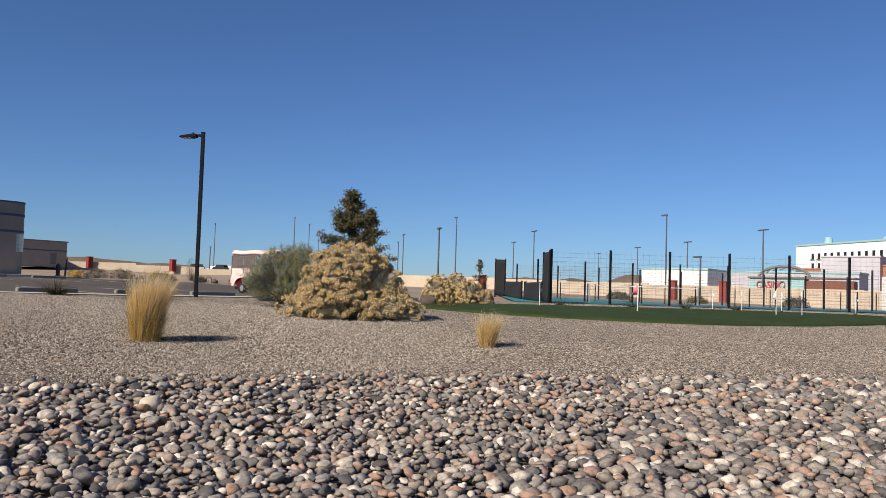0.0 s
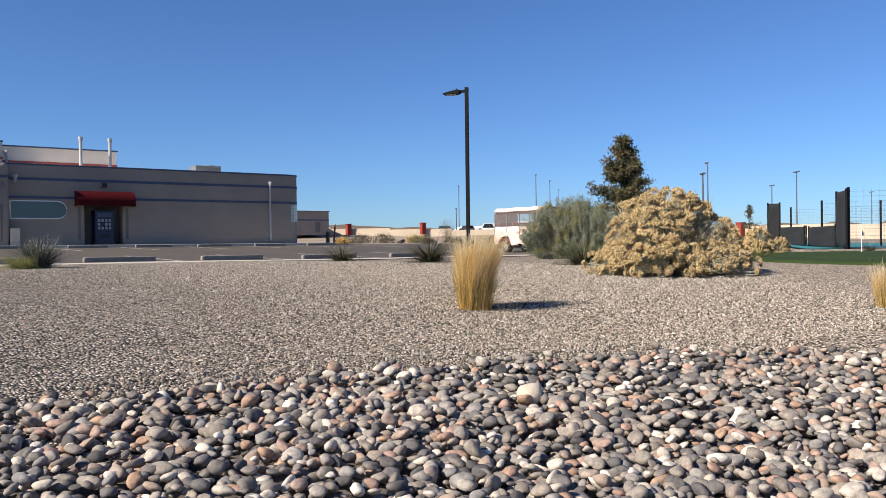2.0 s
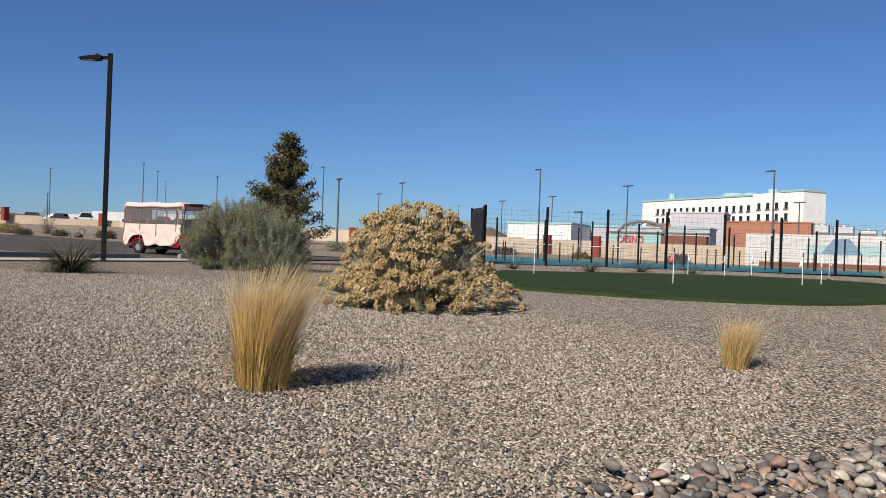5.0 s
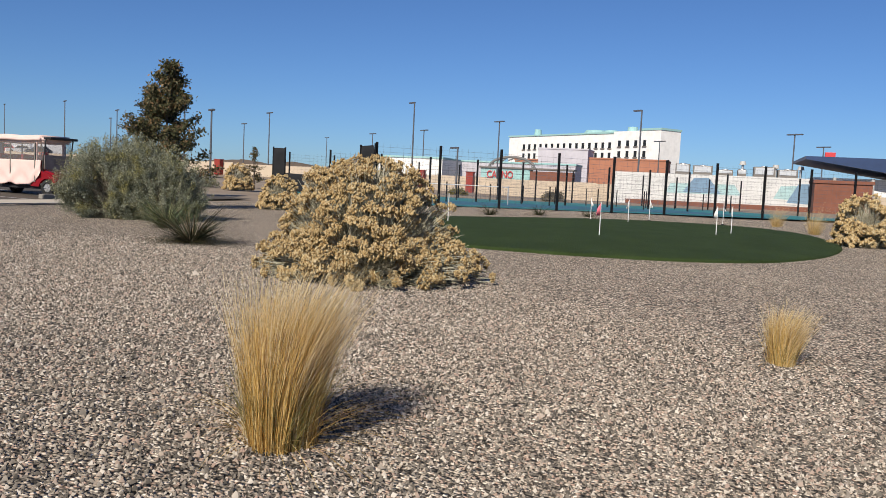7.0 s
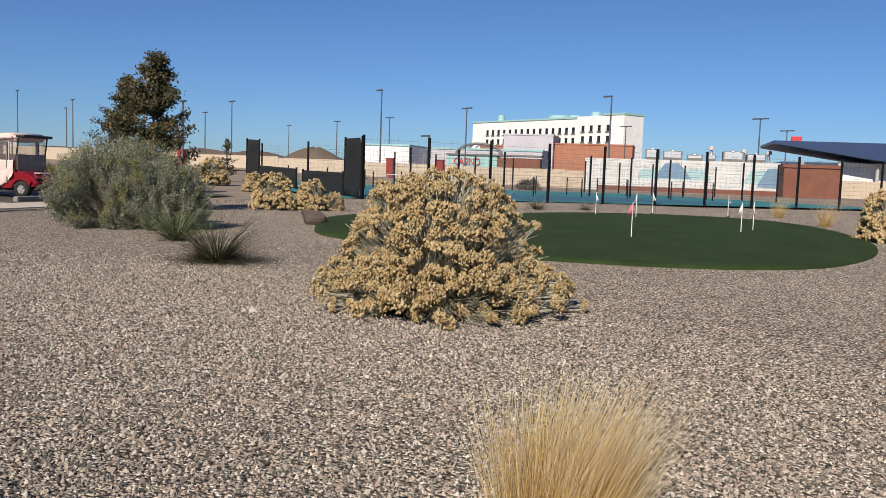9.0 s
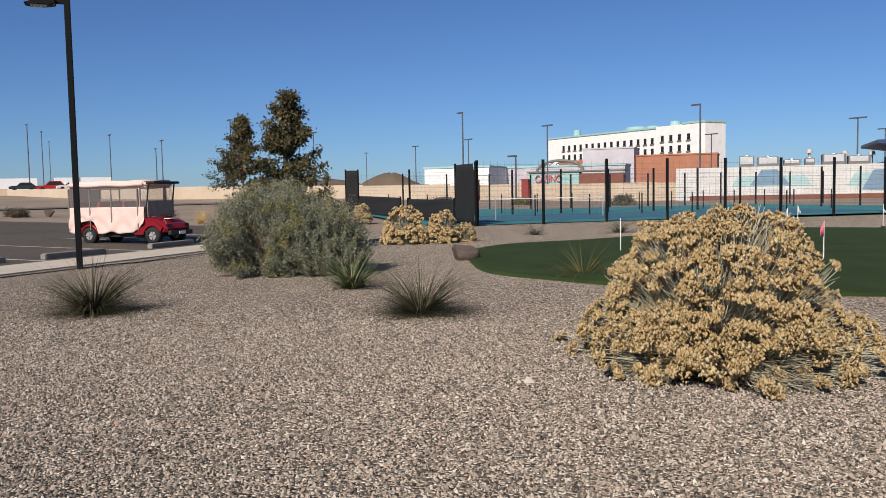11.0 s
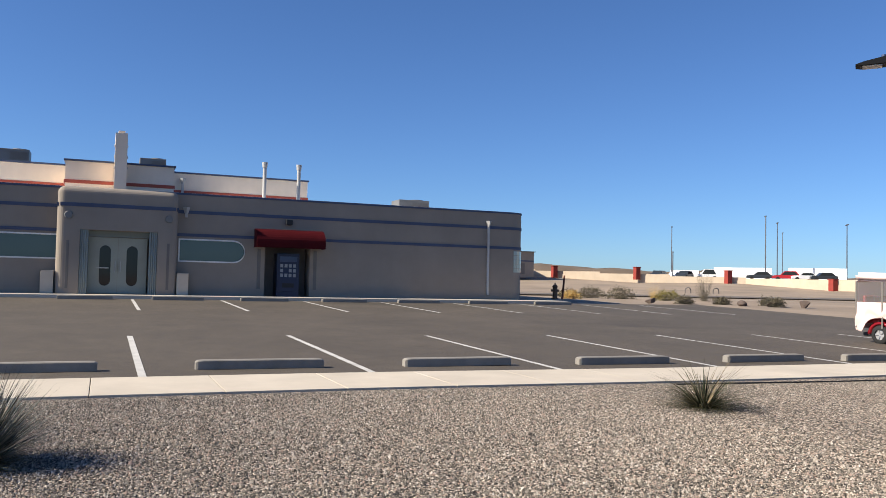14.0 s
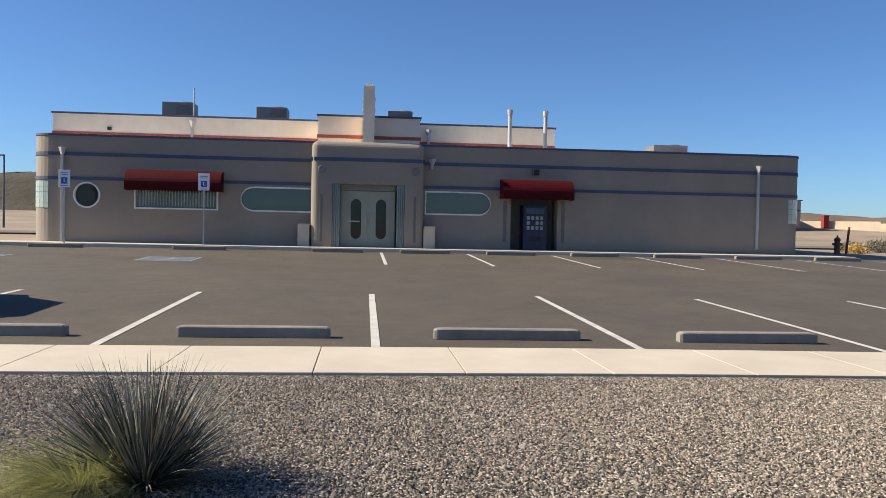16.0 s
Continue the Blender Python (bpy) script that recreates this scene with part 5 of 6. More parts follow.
for i, (x, y, r, h, m) in enumerate(((27.1, 31.8, 0.75, 0.55, "dry_scrub"), (27.9, 29.9, 0.7, 0.6, "dry_scrub"), (24.4, 29.6, 0.4, 0.35, "straw"), (29.4, 27.4, 0.6, 0.5, "straw_green"), (27.6, 23.7, 0.35, 0.3, "dry_scrub"), (31.6, 26.9, 0.55, 1.8, "sage_stem"), (29.8, 23.4, 0.3, 0.25, "dry_scrub"), (32.0, 22.4, 0.3, 0.3, "dry_scrub"), (31.4, 21.2, 0.35, 0.35, "dry_scrub"), (34.0, 14.5, 0.6, 0.5, "straw_green"), (36, 16, 0.5, 0.4, "dry_scrub"), (38, 9.5, 0.5, 0.5, "sage"), (26.2, 32.8, 0.6, 0.4, "dry_scrub"), (70, 12, 0.9, 0.6, "dry_scrub"), (72, -4, 1.0, 0.8, "dry_scrub"), (75, 6, 0.8, 0.5, "straw_green"))):
    scrub(x, y, r, h, 60 + i, m)

# ---- putting green, rock and flags ----
GREEN = [(11.5, -10.4), (13.6, -9.35), (16.0, -8.5), (18.3, -8.7), (20.0, -10.2), (22.3, -11.6), (24.6, -13.1), (26.0, -15.0), (26.3, -17.0), (25.6, -18.8), (23.5, -19.9), (20.5, -20.4), (17.5, -20.4), (14.7, -19.85), (12.5, -18.95), (11.3, -18.1), (10.55, -17.1), (10.1, -15.9), (9.95, -14.9), (10.0, -13.6), (10.5, -12.0)]


def smooth_loop(pts, k=4):
    p = [Vector(q) for q in pts]
    n, out = len(p), []
    for i in range(n):
        a, b, c, d = p[i - 1], p[i], p[(i + 1) % n], p[(i + 2) % n]
        for j in range(k):
            t = j / k
            out.append(0.5 * ((2 * b) + (c - a) * t + (2 * a - 5 * b + 4 * c - d) * t * t + (3 * b - a - 3 * c + d) * t ** 3))
    return out


loop = smooth_loop(GREEN)
cen = sum(loop, Vector((0, 0))) / len(loop)
gb = bmesh.new()
rings = []
for f, lift in ((1.0, -0.02), (0.998, 0.03), (0.985, 0.05), (0.93, 0.065), (0.8, 0.085), (0.6, 0.10), (0.4, 0.11), (0.2, 0.11)):
    rings.append([gb.verts.new((*(cen + (p - cen) * f), hz(*(cen + (p - cen) * f)) + lift)) for p in loop])
for a, b in zip(rings, rings[1:]):
    for i in range(len(loop)):
        j = (i + 1) % len(loop)
        gb.faces.new((a[i], a[j], b[j], b[i]))
gb.faces.new(rings[-1])
bmesh.ops.recalc_face_normals(gb, faces=gb.faces)
green = tagged(part("putting_green", gb, "turf", None, "dark artificial turf putting green with a trimmed edge", True), category="putting green", kind="structure")


def flag(x, y, mat, label, seed):
    z = hz(x, y) + 0.09
    fl = thing("golf_flag", (x, y, z), label, "golf flag", "putting green flags")
    part("pole", tubed((0, 0, -0.05), (0, 0, 0.66), 0.009, 0.008, 8), "flag_white", fl, "white stick")
    v, f = [], []
    wide = 0.17 if mat == "flag_pink" else 0.09
    for i in range(7):
        u = i / 6
        for j in range(2):
            zz = 0.66 - 0.26 * j if i == 0 else (0.66 - 0.11 * u - 0.10 * u if j == 0 else 0.40 + 0.02 * u)
            v.append((wide * u, 0.03 * math.sin(5 * u + seed) * u, zz - 0.02 * u))
    for i in range(6):
        f.append((2 * i, 2 * i + 1, 2 * i + 3, 2 * i + 2))
    ob = mesh_part("flag_cloth", raw("flag_cloth", v, f), mat, fl)
    s = ob.modifiers.new("thick", "SOLIDIFY")
    s.thickness = 0.004
    fl.rotation_euler.z = seed
    part("cup", tubed((0, 0, -0.06), (0, 0, 0.006), 0.055, 0.055, 14), "black", fl)


flag(14.1, -15.53, "flag_pink", "small pink flag on a white putting stick", 2.6)
for i, (x, y) in enumerate(((17.6, -17.75), (18.7, -18.1), (23.2, -14.1), (25.5, -15.7), (25.7, -18.0), (15.6, -11.9), (22.5, -15.3))):
    flag(x, y, "flag_white", "small white flag on a white putting stick", 0.9 * i + 2)


def boulder(x, y, sx, sy, sz, seed, label):
    rng = np.random.default_rng(seed)
    bm = bmesh.new()
    bmesh.ops.create_icosphere(bm, subdivisions=3, radius=1)
    cuts_ = [(Vector(rng.normal(0, 1, 3)).normalized(), rng.uniform(0.38, 0.68)) for _ in range(9)]
    for v in bm.verts:
        for n, d in cuts_:
            k = v.co.dot(n) - d
            if k > 0:
                v.co -= n * k
        v.co *= 1 + 0.03 * noise.noise(v.co * 3)
        v.co = Vector((v.co.x * sx, v.co.y * sy, v.co.z * sz))
    ob = part("boulder", bm, "boulder")
    ob.matrix_basis = pose(x, y, hz(x, y) + sz * 0.55, 0, 0, seed * 40)
    return tagged(ob, label, "rock", "landscape rocks")


boulder(14.15, -9.0, 0.42, 0.3, 0.26, 2, "angular brown landscape rock at the green's edge")
for i, (x, y) in enumerate(((30, 22), (32.5, 20.4), (31.2, 21.2), (25, 23.0), (35, 18.6))):
    boulder(x, y, 0.35, 0.3, 0.22, 11 + i, "dusty brown rock at the lot's edge")
# drip line along the walk
dl = bmesh.new()
pts = [Vector((x, -2.1 - 0.12 * math.sin(x * 0.7) - (0.25 if x > 12 else 0), hz(x, -2.2) + 0.008)) for x in np.arange(7, 17.5, 0.5)]
for a, b in zip(pts, pts[1:]):
    tube(dl, a, b, 0.011, 0.011, 6)
tagged(part("drip_line", dl, "black", None, "thin black irrigation hose lying on gravel"), category="hose")

# ---- hydrant and red marker by the building ----
hy = thing("fire_hydrant", (21.6, 26.6, hz(21.6, 26.6)), "rusty orange fire hydrant at the lot's edge", "fire hydrant")
hb = tubed((0, 0, 0), (0, 0, 0.62), 0.13, 0.12, 14)
part("barrel", hb, "hydrant", hy)
bn = bmesh.new()
bmesh.ops.create_uvsphere(bn, u_segments=14, v_segments=8, radius=0.15)
for v in bn.verts:
    v.co.z = max(v.co.z, -0.02) + 0.63
part("bonnet", bn, "hydrant", hy)
part("operating_nut", tubed((0, 0, 0.77), (0, 0, 0.86), 0.03, 0.03, 6), "hydrant", hy)
part("base_flange", tubed((0, 0, 0), (0, 0, 0.06), 0.19, 0.19, 16), "hydrant", hy)
for s in (-1, 1):
    part("outlet", tubed((s * 0.1, 0, 0.45), (s * 0.22, 0, 0.45), 0.07, 0.06, 12), "hydrant", hy)
mk = thing("marker_post", (22.1, 26.7, hz(22.1, 26.7)), "leaning dark red marker post", "post")
part("post", tubed((0, 0, 0), (0.12, 0, 1.25), 0.06, 0.05, 8), "brown_wall", mk)

# ---- fenced court ----
U, VV2 = Vector((0.59, -0.81)), Vector((0.81, 0.59))
P0 = Vector((28.6, -4.66))
court = tagged(mesh_part("court_floor", raw("court_floor", [(*(P0 + U * a + VV2 * b), hz(*(P0 + U * a + VV2 * b)) + 0.03) for b in np.linspace(0.3, 26, 14) for a in np.linspace(-1.5, 30, 12)], [(r * 12 + c, r * 12 + c + 1, (r + 1) * 12 + c + 1, (r + 1) * 12 + c) for r in range(13) for c in range(11)]), "teal_court", None, "teal painted sports court surface"), category="court", kind="structure")
inner = tagged(mesh_part("court_area", raw("court_area", [(*(P0 + U * a + VV2 * b), hz(*(P0 + U * a + VV2 * b)) + 0.036) for b in np.linspace(3, 12, 6) for a in np.linspace(1.5, 22, 9)], [(r * 9 + c, r * 9 + c + 1, (r + 1) * 9 + c + 1, (r + 1) * 9 + c) for r in range(5) for c in range(8)]), "blue_court", None, "blue painted playing area"), category="court", kind="structure")


def fence_run(name, a, b, n, h, label, wires=True, r=0.06, rail=True, group="court fences"):
    f = thing(name, (*a, hz(*a)), label, "fence", group)
    z0 = hz(*a)
    for i in range(n + 1):
        p = a.lerp(b, i / n)
        z = hz(*p) - z0
        part("post", tubed((p.x - a.x, p.y - a.y, z - 0.1), (p.x - a.x, p.y - a.y, z + h), r, r, 8), "pole_black", f)
    w = bmesh.new()
    zb = hz(*b) - z0
    d = b - a
    if wires:
        for k in range(int(h / 0.2)):
            zz = 0.12 + k * 0.2
            tube(w, (0, 0, zz), (d.x, d.y, zb + zz), 0.005, 0.005, 3, False)
        for i in range(int(d.length / 0.28)):
            t = i * 0.28 / d.length
            tube(w, (d.x * t, d.y * t, zb * t + 0.1), (d.x * t, d.y * t, zb * t + h - 0.05), 0.003, 0.003, 3, False)
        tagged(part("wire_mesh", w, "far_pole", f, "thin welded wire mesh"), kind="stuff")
    else:
        w.free()
    return f


SP = 2.7
fence_run("court_fence", P0, P0 + U * SP * 10, 10, 2.5, "tall black welded-mesh fence along the court")
fence_run("court_fence", P0 + VV2 * 13 + U * 0.5, P0 + VV2 * 13 + U * SP * 12, 11, 2.5, "tall black mesh fence between the courts")
fence_run("court_fence", P0 + VV2 * 26, P0 + VV2 * 26 + U * SP * 14, 12, 2.5, "tall black mesh fence behind the courts")
fence_run("low_fence", P0 + VV2 * 16, P0 + VV2 * 16 + U * SP * 10, 12, 1.15, "low black mesh fence inside the courts", True, 0.035)
fence_run("low_fence", P0 + VV2 * 9 + U * 3, P0 + VV2 * 9.5 + U * SP * 9, 7, 1.1, "low black mesh fence inside the courts", False, 0.035)


def screen(name, a, b, h, label, sag=0.0):
    s = thing(name, (*a, hz(*a)), label, "windscreen", "dark fence screens")
    d = b - a
    dz = hz(*b) - hz(*a)
    n, m = 10, 8
    v = []
    for i in range(n + 1):
        t = i / n
        for j in range(m + 1):
            g = j / m
            q = 0.03 * math.sin(7 * t + 3 * g) + 0.02 * math.sin(13 * g + 5 * t)
            nx, ny = -d.y / d.length, d.x / d.length
            cutoff = sag * (1 - t) * max(0, abs(g - 0.5) * 2 - 0.5) * 0.6
            v.append((d.x * (t + cutoff) + nx * q, d.y * (t + cutoff) + ny * q, dz * t + 0.04 + (h - 0.1) * g))
    f = [(i * (m + 1) + j, (i + 1) * (m + 1) + j, (i + 1) * (m + 1) + j + 1, i * (m + 1) + j + 1) for i in range(n) for j in range(m)]
    ob = mesh_part("fabric", raw("fabric", v, f), "fabric_black", s, "black windscreen fabric", True)
    k = ob.modifiers.new("thick", "SOLIDIFY")
    k.thickness = 0.006
    for t in (0, 1):
        part("post", tubed((d.x * t, d.y * t, dz * t - 0.1), (d.x * t, d.y * t, dz * t + h), 0.05, 0.05, 8), "pole_black", s)
    return s


SA = Vector((30.45, -3.15))
screen("tall_screen", P0 + Vector((-0.1, 0.02)), SA, 2.45, "tall black windscreen on the court fence", 0.35)
SL = Vector((43.05, 7.4))
screen("tall_screen", SL, SL + Vector((0.05, 0.85)), 2.6, "tall black windscreen at the court's far corner")
mid_a, mid_b = SA.lerp(SL, 0.4), SA.lerp(SL, 0.475)
screen("low_screen", SA + Vector((0.1, 0.1)), mid_a, 1.05, "low black windscreen fence")
screen("low_screen", mid_b, SL, 1.1, "low black windscreen fence")
net = thing("court_net", (*(P0 + VV2 * 5 + U * 2.5), hz(*(P0 + VV2 * 5 + U * 2.5)) + 0.03), "white court net between two posts", "net")
d = VV2 * 1.5 + U * 6.0
part("net_tape", tubed((0, 0, 0.92), (d.x, d.y, 0.9), 0.018, 0.018, 6), "flag_white", net)
for t in (0, 1):
    part("net_post", tubed((d.x * t, d.y * t, 0), (d.x * t, d.y * t, 0.98), 0.03, 0.03, 8), "galv", net)
nm = bmesh.new()
for i in range(40):
    t = i / 40
    tube(nm, (d.x * t, d.y * t, 0.1), (d.x * t, d.y * t, 0.9), 0.003, 0.003, 3, False)
tagged(part("net_mesh", nm, "black", net), kind="stuff")
# young conifer behind the far screen
oak(43.0, 9.5, 2.6, 0.7, 77, 0.08, 1800)

# ---- perimeter wall, far buildings, lamps, vehicles, hills ----
WALL = [(30, 168, 4.7), (66, 134, 4.3), (98, 96, 3.05), (101, 60, 2.85), (101, 10, 2.1), (101, -60, 1.7), (101, -160, 1.7)]
perim = thing("perimeter_wall", (0, 0, 0), "long beige stucco perimeter wall", "wall", kind="structure")
for a, b in zip(WALL, WALL[1:]):
    a, b = Vector(a), Vector(b)
    n = max(2, int((b - a).length / 12))
    d = Vector((b.x - a.x, b.y - a.y)).normalized()
    sx, sy = -d.y * 0.15, d.x * 0.15
    for i in range(n):
        p, q = a.lerp(b, i / n), a.lerp(b, (i + 1) / n)
        z = min(hz(p.x, p.y), hz(q.x, q.y))
        bm = slab([(p.x - sx, p.y - sy), (q.x - sx, q.y - sy), (q.x + sx, q.y + sy), (p.x + sx, p.y + sy)], z - 0.8, (p.z + q.z) / 2)
        part("wall_panel", bm, "wall_beige", perim)
for x, y, z0, z1 in ((76.6, 121.4, 3.0, 4.65), (86.4, 109.8, 2.9, 4.62), (96.2, 98.1, 2.5, 4.2), (99.4, 79.7, 1.5, 2.95), (101, 50.1, 0.2, 3.0), (101, 19.4, -0.2, 2.68), (101, 12.7, -0.2, 2.68)):
    p = thing("gate_pillar", (x - 0.6, y - 0.6, z0), "dark red stucco pillar at the perimeter wall", "pillar", "red wall pillars")
    h, w = z1 - z0, 0.9
    part("shaft", boxed(-w / 2, w / 2, -w / 2, w / 2, -0.4, h, 0.03), "wall_red", p)
    part("cap", boxed(-w / 2 - 0.08, w / 2 + 0.08, -w / 2 - 0.08, w / 2 + 0.08, h, h + 0.12, 0.02), "wall_red", p)


def framed(origin, ex, ey):
    """A pose whose x runs along ex and whose y runs along ey, upright."""
    ex, ey = Vector((*ex, 0)).normalized(), Vector((*ey, 0)).normalized()
    return Matrix.Translation(origin) @ Matrix((ex, ey, (0, 0, 1))).transposed().to_4x4()


# the hotel: local x along its front from the near corner, local y to its back
hot = thing("hotel", (0, 0, 0), "far white multi-storey hotel with pale teal rooftop trim", "building")
hot.matrix_basis = framed((247, -2.6, 0.2), (0.62, 0.785), (0.785, -0.62))
HL = 71.0
part("wall", boxed(0, HL, 0, 7.6, 0, 19.2), "hotel_white", hot)
part("corner_wall", boxed(-0.4, 18.5, -0.5, 8.0, 0, 19.7), "hotel_white", hot, "taller white end block")
part("parapet_trim", boxed(18.6, HL + 0.3, -0.3, 7.8, 19.2, 19.7), "hotel_teal", hot, "pale teal parapet trim")
part("corner_trim", boxed(-0.6, 8.0, -0.7, 8.2, 19.7, 20.3), "hotel_teal", hot)
for x, w, h in ((60, 1.4, 2.2), (31, 4, 1.0), (15, 1.8, 1.6), (24, 2.5, 0.8)):
    part("rooftop_drum", tubed((x, 4, 19.7), (x, 4, 19.7 + h), w, w * 0.8, 14), "hotel_teal", hot)
cols = [5.7, 9.2, 12.5, 15.9] + [20.5 + 3.0 * i for i in range(15)]
for c in cols:
    for r in range(5):
        z = 15.6 - r * 3.2 + (0.4 if c < 17 else 0)
        y = -0.5 if c < 17 else 0.0
        wn_ = part("window", boxed(c - 0.55, c + 0.55, y - 0.12, y, z - 0.9, z + 0.9, 0.02), "dark_glass", hot)
        part("sill", boxed(c - 0.8, c + 0.8, y - 0.3, y, z - 1.25, z - 0.9), "vent_dark", wn_)


def block(name, label, x0, x1, y0, y1, z0, z1, mat, cap=None):
    b = thing(name, ((x0 + x1) / 2, (y0 + y1) / 2, z0), label, "building", "far casino buildings")
    hx, hy2 = (x1 - x0) / 2, (y1 - y0) / 2
    part("wall", boxed(-hx, hx, -hy2, hy2, 0, z1 - z0, 0.05), mat, b)
    part("parapet", boxed(-hx - 0.15, hx + 0.15, -hy2 - 0.15, hy2 + 0.15, z1 - z0, z1 - z0 + 0.35, 0.03), cap or mat, b)
    return b


block("stucco_block", "far terracotta stucco block with a flat parapet", 198, 210, -7.5, 10.8, 1, 8.9, "orange_stucco")
block("stucco_block", "far terracotta stucco block behind a pitched roof", 202, 212, 23, 30, 1, 8.2, "orange_stucco")
lil = block("lilac_block", "far pale lilac stucco block", 196, 206, 10.9, 22.9, 1, 10.8, "lilac_stucco")
gb_ = thing("entrance_canopy", (150, 18.9, 0.6), "teal casino entrance canopy with red letters", "building")
part("fascia", boxed(0, 3, -4, 5.5, 0.4, 4.0, 0.05), "hotel_teal", gb_)
part("side_wing", boxed(0.2, 3, -12, -4, 0.4, 3.7, 0.05), "brown_wall", gb_, "dark brown side wing")
part("roof_edge", boxed(-0.3, 3.3, -12.3, 5.8, 4.0, 4.3, 0.05), "vent_dark", gb_)
cv = bpy.data.curves.new("letters", "FONT")
cv.body, cv.size, cv.extrude, cv.align_x = "CASINO", 1.95, 0.12, "CENTER"
cv.space_character = 0.95
tx = new("tmp", cv)
lm = bpy.data.meshes.new_from_object(tx.evaluated_get(bpy.context.evaluated_depsgraph_get()))
bpy.data.objects.remove(tx)
lt = mesh_part("letters", lm, "sign_red", gb_, "red block letters")
lt.matrix_basis = Matrix.Translation((-0.15, 1.7, 2.2)) @ pose(0, 0, 0, 90, 0, -90) @ Matrix.Diagonal((0.74, 1, 1, 1))
truss = thing("roof_truss", (152, 18.9, 4.7), "curved grey truss over the casino entrance", "truss")
tb = bmesh.new()
for k in range(9):
    a0, a1 = math.pi * k / 9, math.pi * (k + 1) / 9
    tube(tb, (0, 4.5 * math.cos(a0), 2.2 * math.sin(a0)), (0, 4.5 * math.cos(a1), 2.2 * math.sin(a1)), 0.25)
    tube(tb, (0, 4.0 * math.cos(a0), 1.5 * math.sin(a0)), (0, 4.5 * math.cos(a1), 2.2 * math.sin(a1)), 0.12)
part("arch", tb, "unit_metal", truss)

# long low white hall with a teal roof edge
hall = block("white_hall", "far long white hall with a pale teal roof edge", 148, 160, 31.5, 44.6, 1.5, 5.9, "hotel_white", "hotel_teal")
block("grey_hall", "far grey hall behind the courts", 160, 168, 8, 34, 1.4, 5.9, "lilac_stucco", "hotel_teal")
# white wall with a painted mountain mural
mur = thing("mural_building", (97, -16, 0.65), "long low white building painted with a teal mountain mural", "building")
part("wall", boxed(0, 14, -12, 9.5, -1.2, 2.85), "mural_wall", mur)
part("plinth", boxed(-0.1, 0, -12, 8, -1.2, -0.3), "brown_wall", mur, "dark red plinth")


def mural(pts, mat, k):
    bm = bmesh.new()
    f = [bm.verts.new((-0.012 - 0.006 * k, y, z)) for y, z in pts]
    g = [bm.verts.new((-0.004, y, z)) for y, z in pts]
    bm.faces.new(f)
    for i in range(len(pts)):
        j = (i + 1) % len(pts)
        bm.faces.new((f[i], g[i], g[j], f[j]))
    bmesh.ops.recalc_face_normals(bm, faces=bm.faces)
    part("mural_shape", bm, mat, mur)


mural([(3.5, 0.65), (3.0, 1.75), (-4.0, 1.85), (-4.8, 0.65)], "mural_teal", 0)
mural([(1.6, 0.75), (0.4, 2.45), (-1.2, 2.5), (-2.6, 0.75)], "mural_blue", 1)
mural([(-8.2, 0.5), (-8.9, 1.9), (-11.0, 2.0), (-11.8, 0.3)], "mural_teal", 0)
mural([(-9.6, 0.1), (-10.7, 2.2), (-11.95, 2.25), (-11.95, 0.0)], "mural_blue", 1)
for y, w, h in ((-14.05, 1.7, 1.0), (-16.4, 2.3, 0.85), (-19.0, 1.8, 0.45), (-20.9, 1.0, 0.55), (-23.4, 2.4, 0.95), (-26.0, 2.2, 0.7)):
    u = thing("roof_plant", (104, y, 3.5), "row of grey rooftop cooling units", "air conditioner", "far rooftop units")
    part("casing", boxed(-1, 1, -w / 2, w / 2, 0, h + 0.4, 0.05), "vent_dark", u)
    part("grille", boxed(-1.04, -1.0, -w * 0.42, w * 0.42, 0.45, h + 0.3, 0.01), "galv", u)
    part("fan_guard", tubed((0, 0, h + 0.4), (0, 0, h + 0.5), 0.4, 0.36, 14), "galv", u)
for y, z in ((-20.64, 5.55), (-24.4, 5.25), (-27.2, 5.15)):
    u = thing("roof_vent", (107, y * 1.02, 3.5), "pale domed roof ventilator on a post", "vent", "roof ventilators")
    part("post", tubed((0, 0, 0), (0, 0, z - 3.9), 0.14, 0.14, 10), "galv", u)
    part("hood", tubed((0, 0, z - 3.9), (0, 0, z - 3.45), 0.42, 0.3, 12), "white_metal", u)
brown = block("brown_block", "far brown panelled block beside the mural wall", 92, 96, -33.3, -27.8, -0.4, 2.95, "brown_wall")
blue = thing("blue_roof_building", (104, -39, 0.6), "far building under a wide blue metal roof", "building")
part("wall", boxed(0, 11, -27, 10, -0.8, 3.3), "hotel_white", blue)
rb_ = prism([(11.4, 5.25), (11.4, 5.6), (-28, 5.3), (-28, 2.2), (-6, 2.7), (1.4, 3.75)], -3, 12)
for v in rb_.verts:
    v.co = Vector((v.co.y, v.co.x, v.co.z))
bmesh.ops.recalc_face_normals(rb_, faces=rb_.faces)
part("roof", rb_, "roof_blue", blue, "dark blue standing-seam roof")
part("roof_box", boxed(8, 8.6, 6.9, 8.1, 5.6, 6.7, 0.03), "sign_red", blue)
for y in (8, 4, 0):
    part("column", tubed((-1.5, y, 0), (-1.5, y, 3.3), 0.2), "white_metal", blue)


def far_lamp(x, y, top, double=True, turn=0.0, arm=1.25, r=0.13):
    z = hz(x, y) - 0.3
    l = thing("parking_lamp", (x, y, z), "tall slim steel parking-lot lamp", "street lamp", "far parking lamps")
    h = top - z
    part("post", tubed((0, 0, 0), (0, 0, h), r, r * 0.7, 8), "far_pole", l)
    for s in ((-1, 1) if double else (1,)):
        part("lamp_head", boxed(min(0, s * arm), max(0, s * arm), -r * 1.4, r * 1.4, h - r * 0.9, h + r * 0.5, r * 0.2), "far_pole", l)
    l.rotation_euler.z = turn


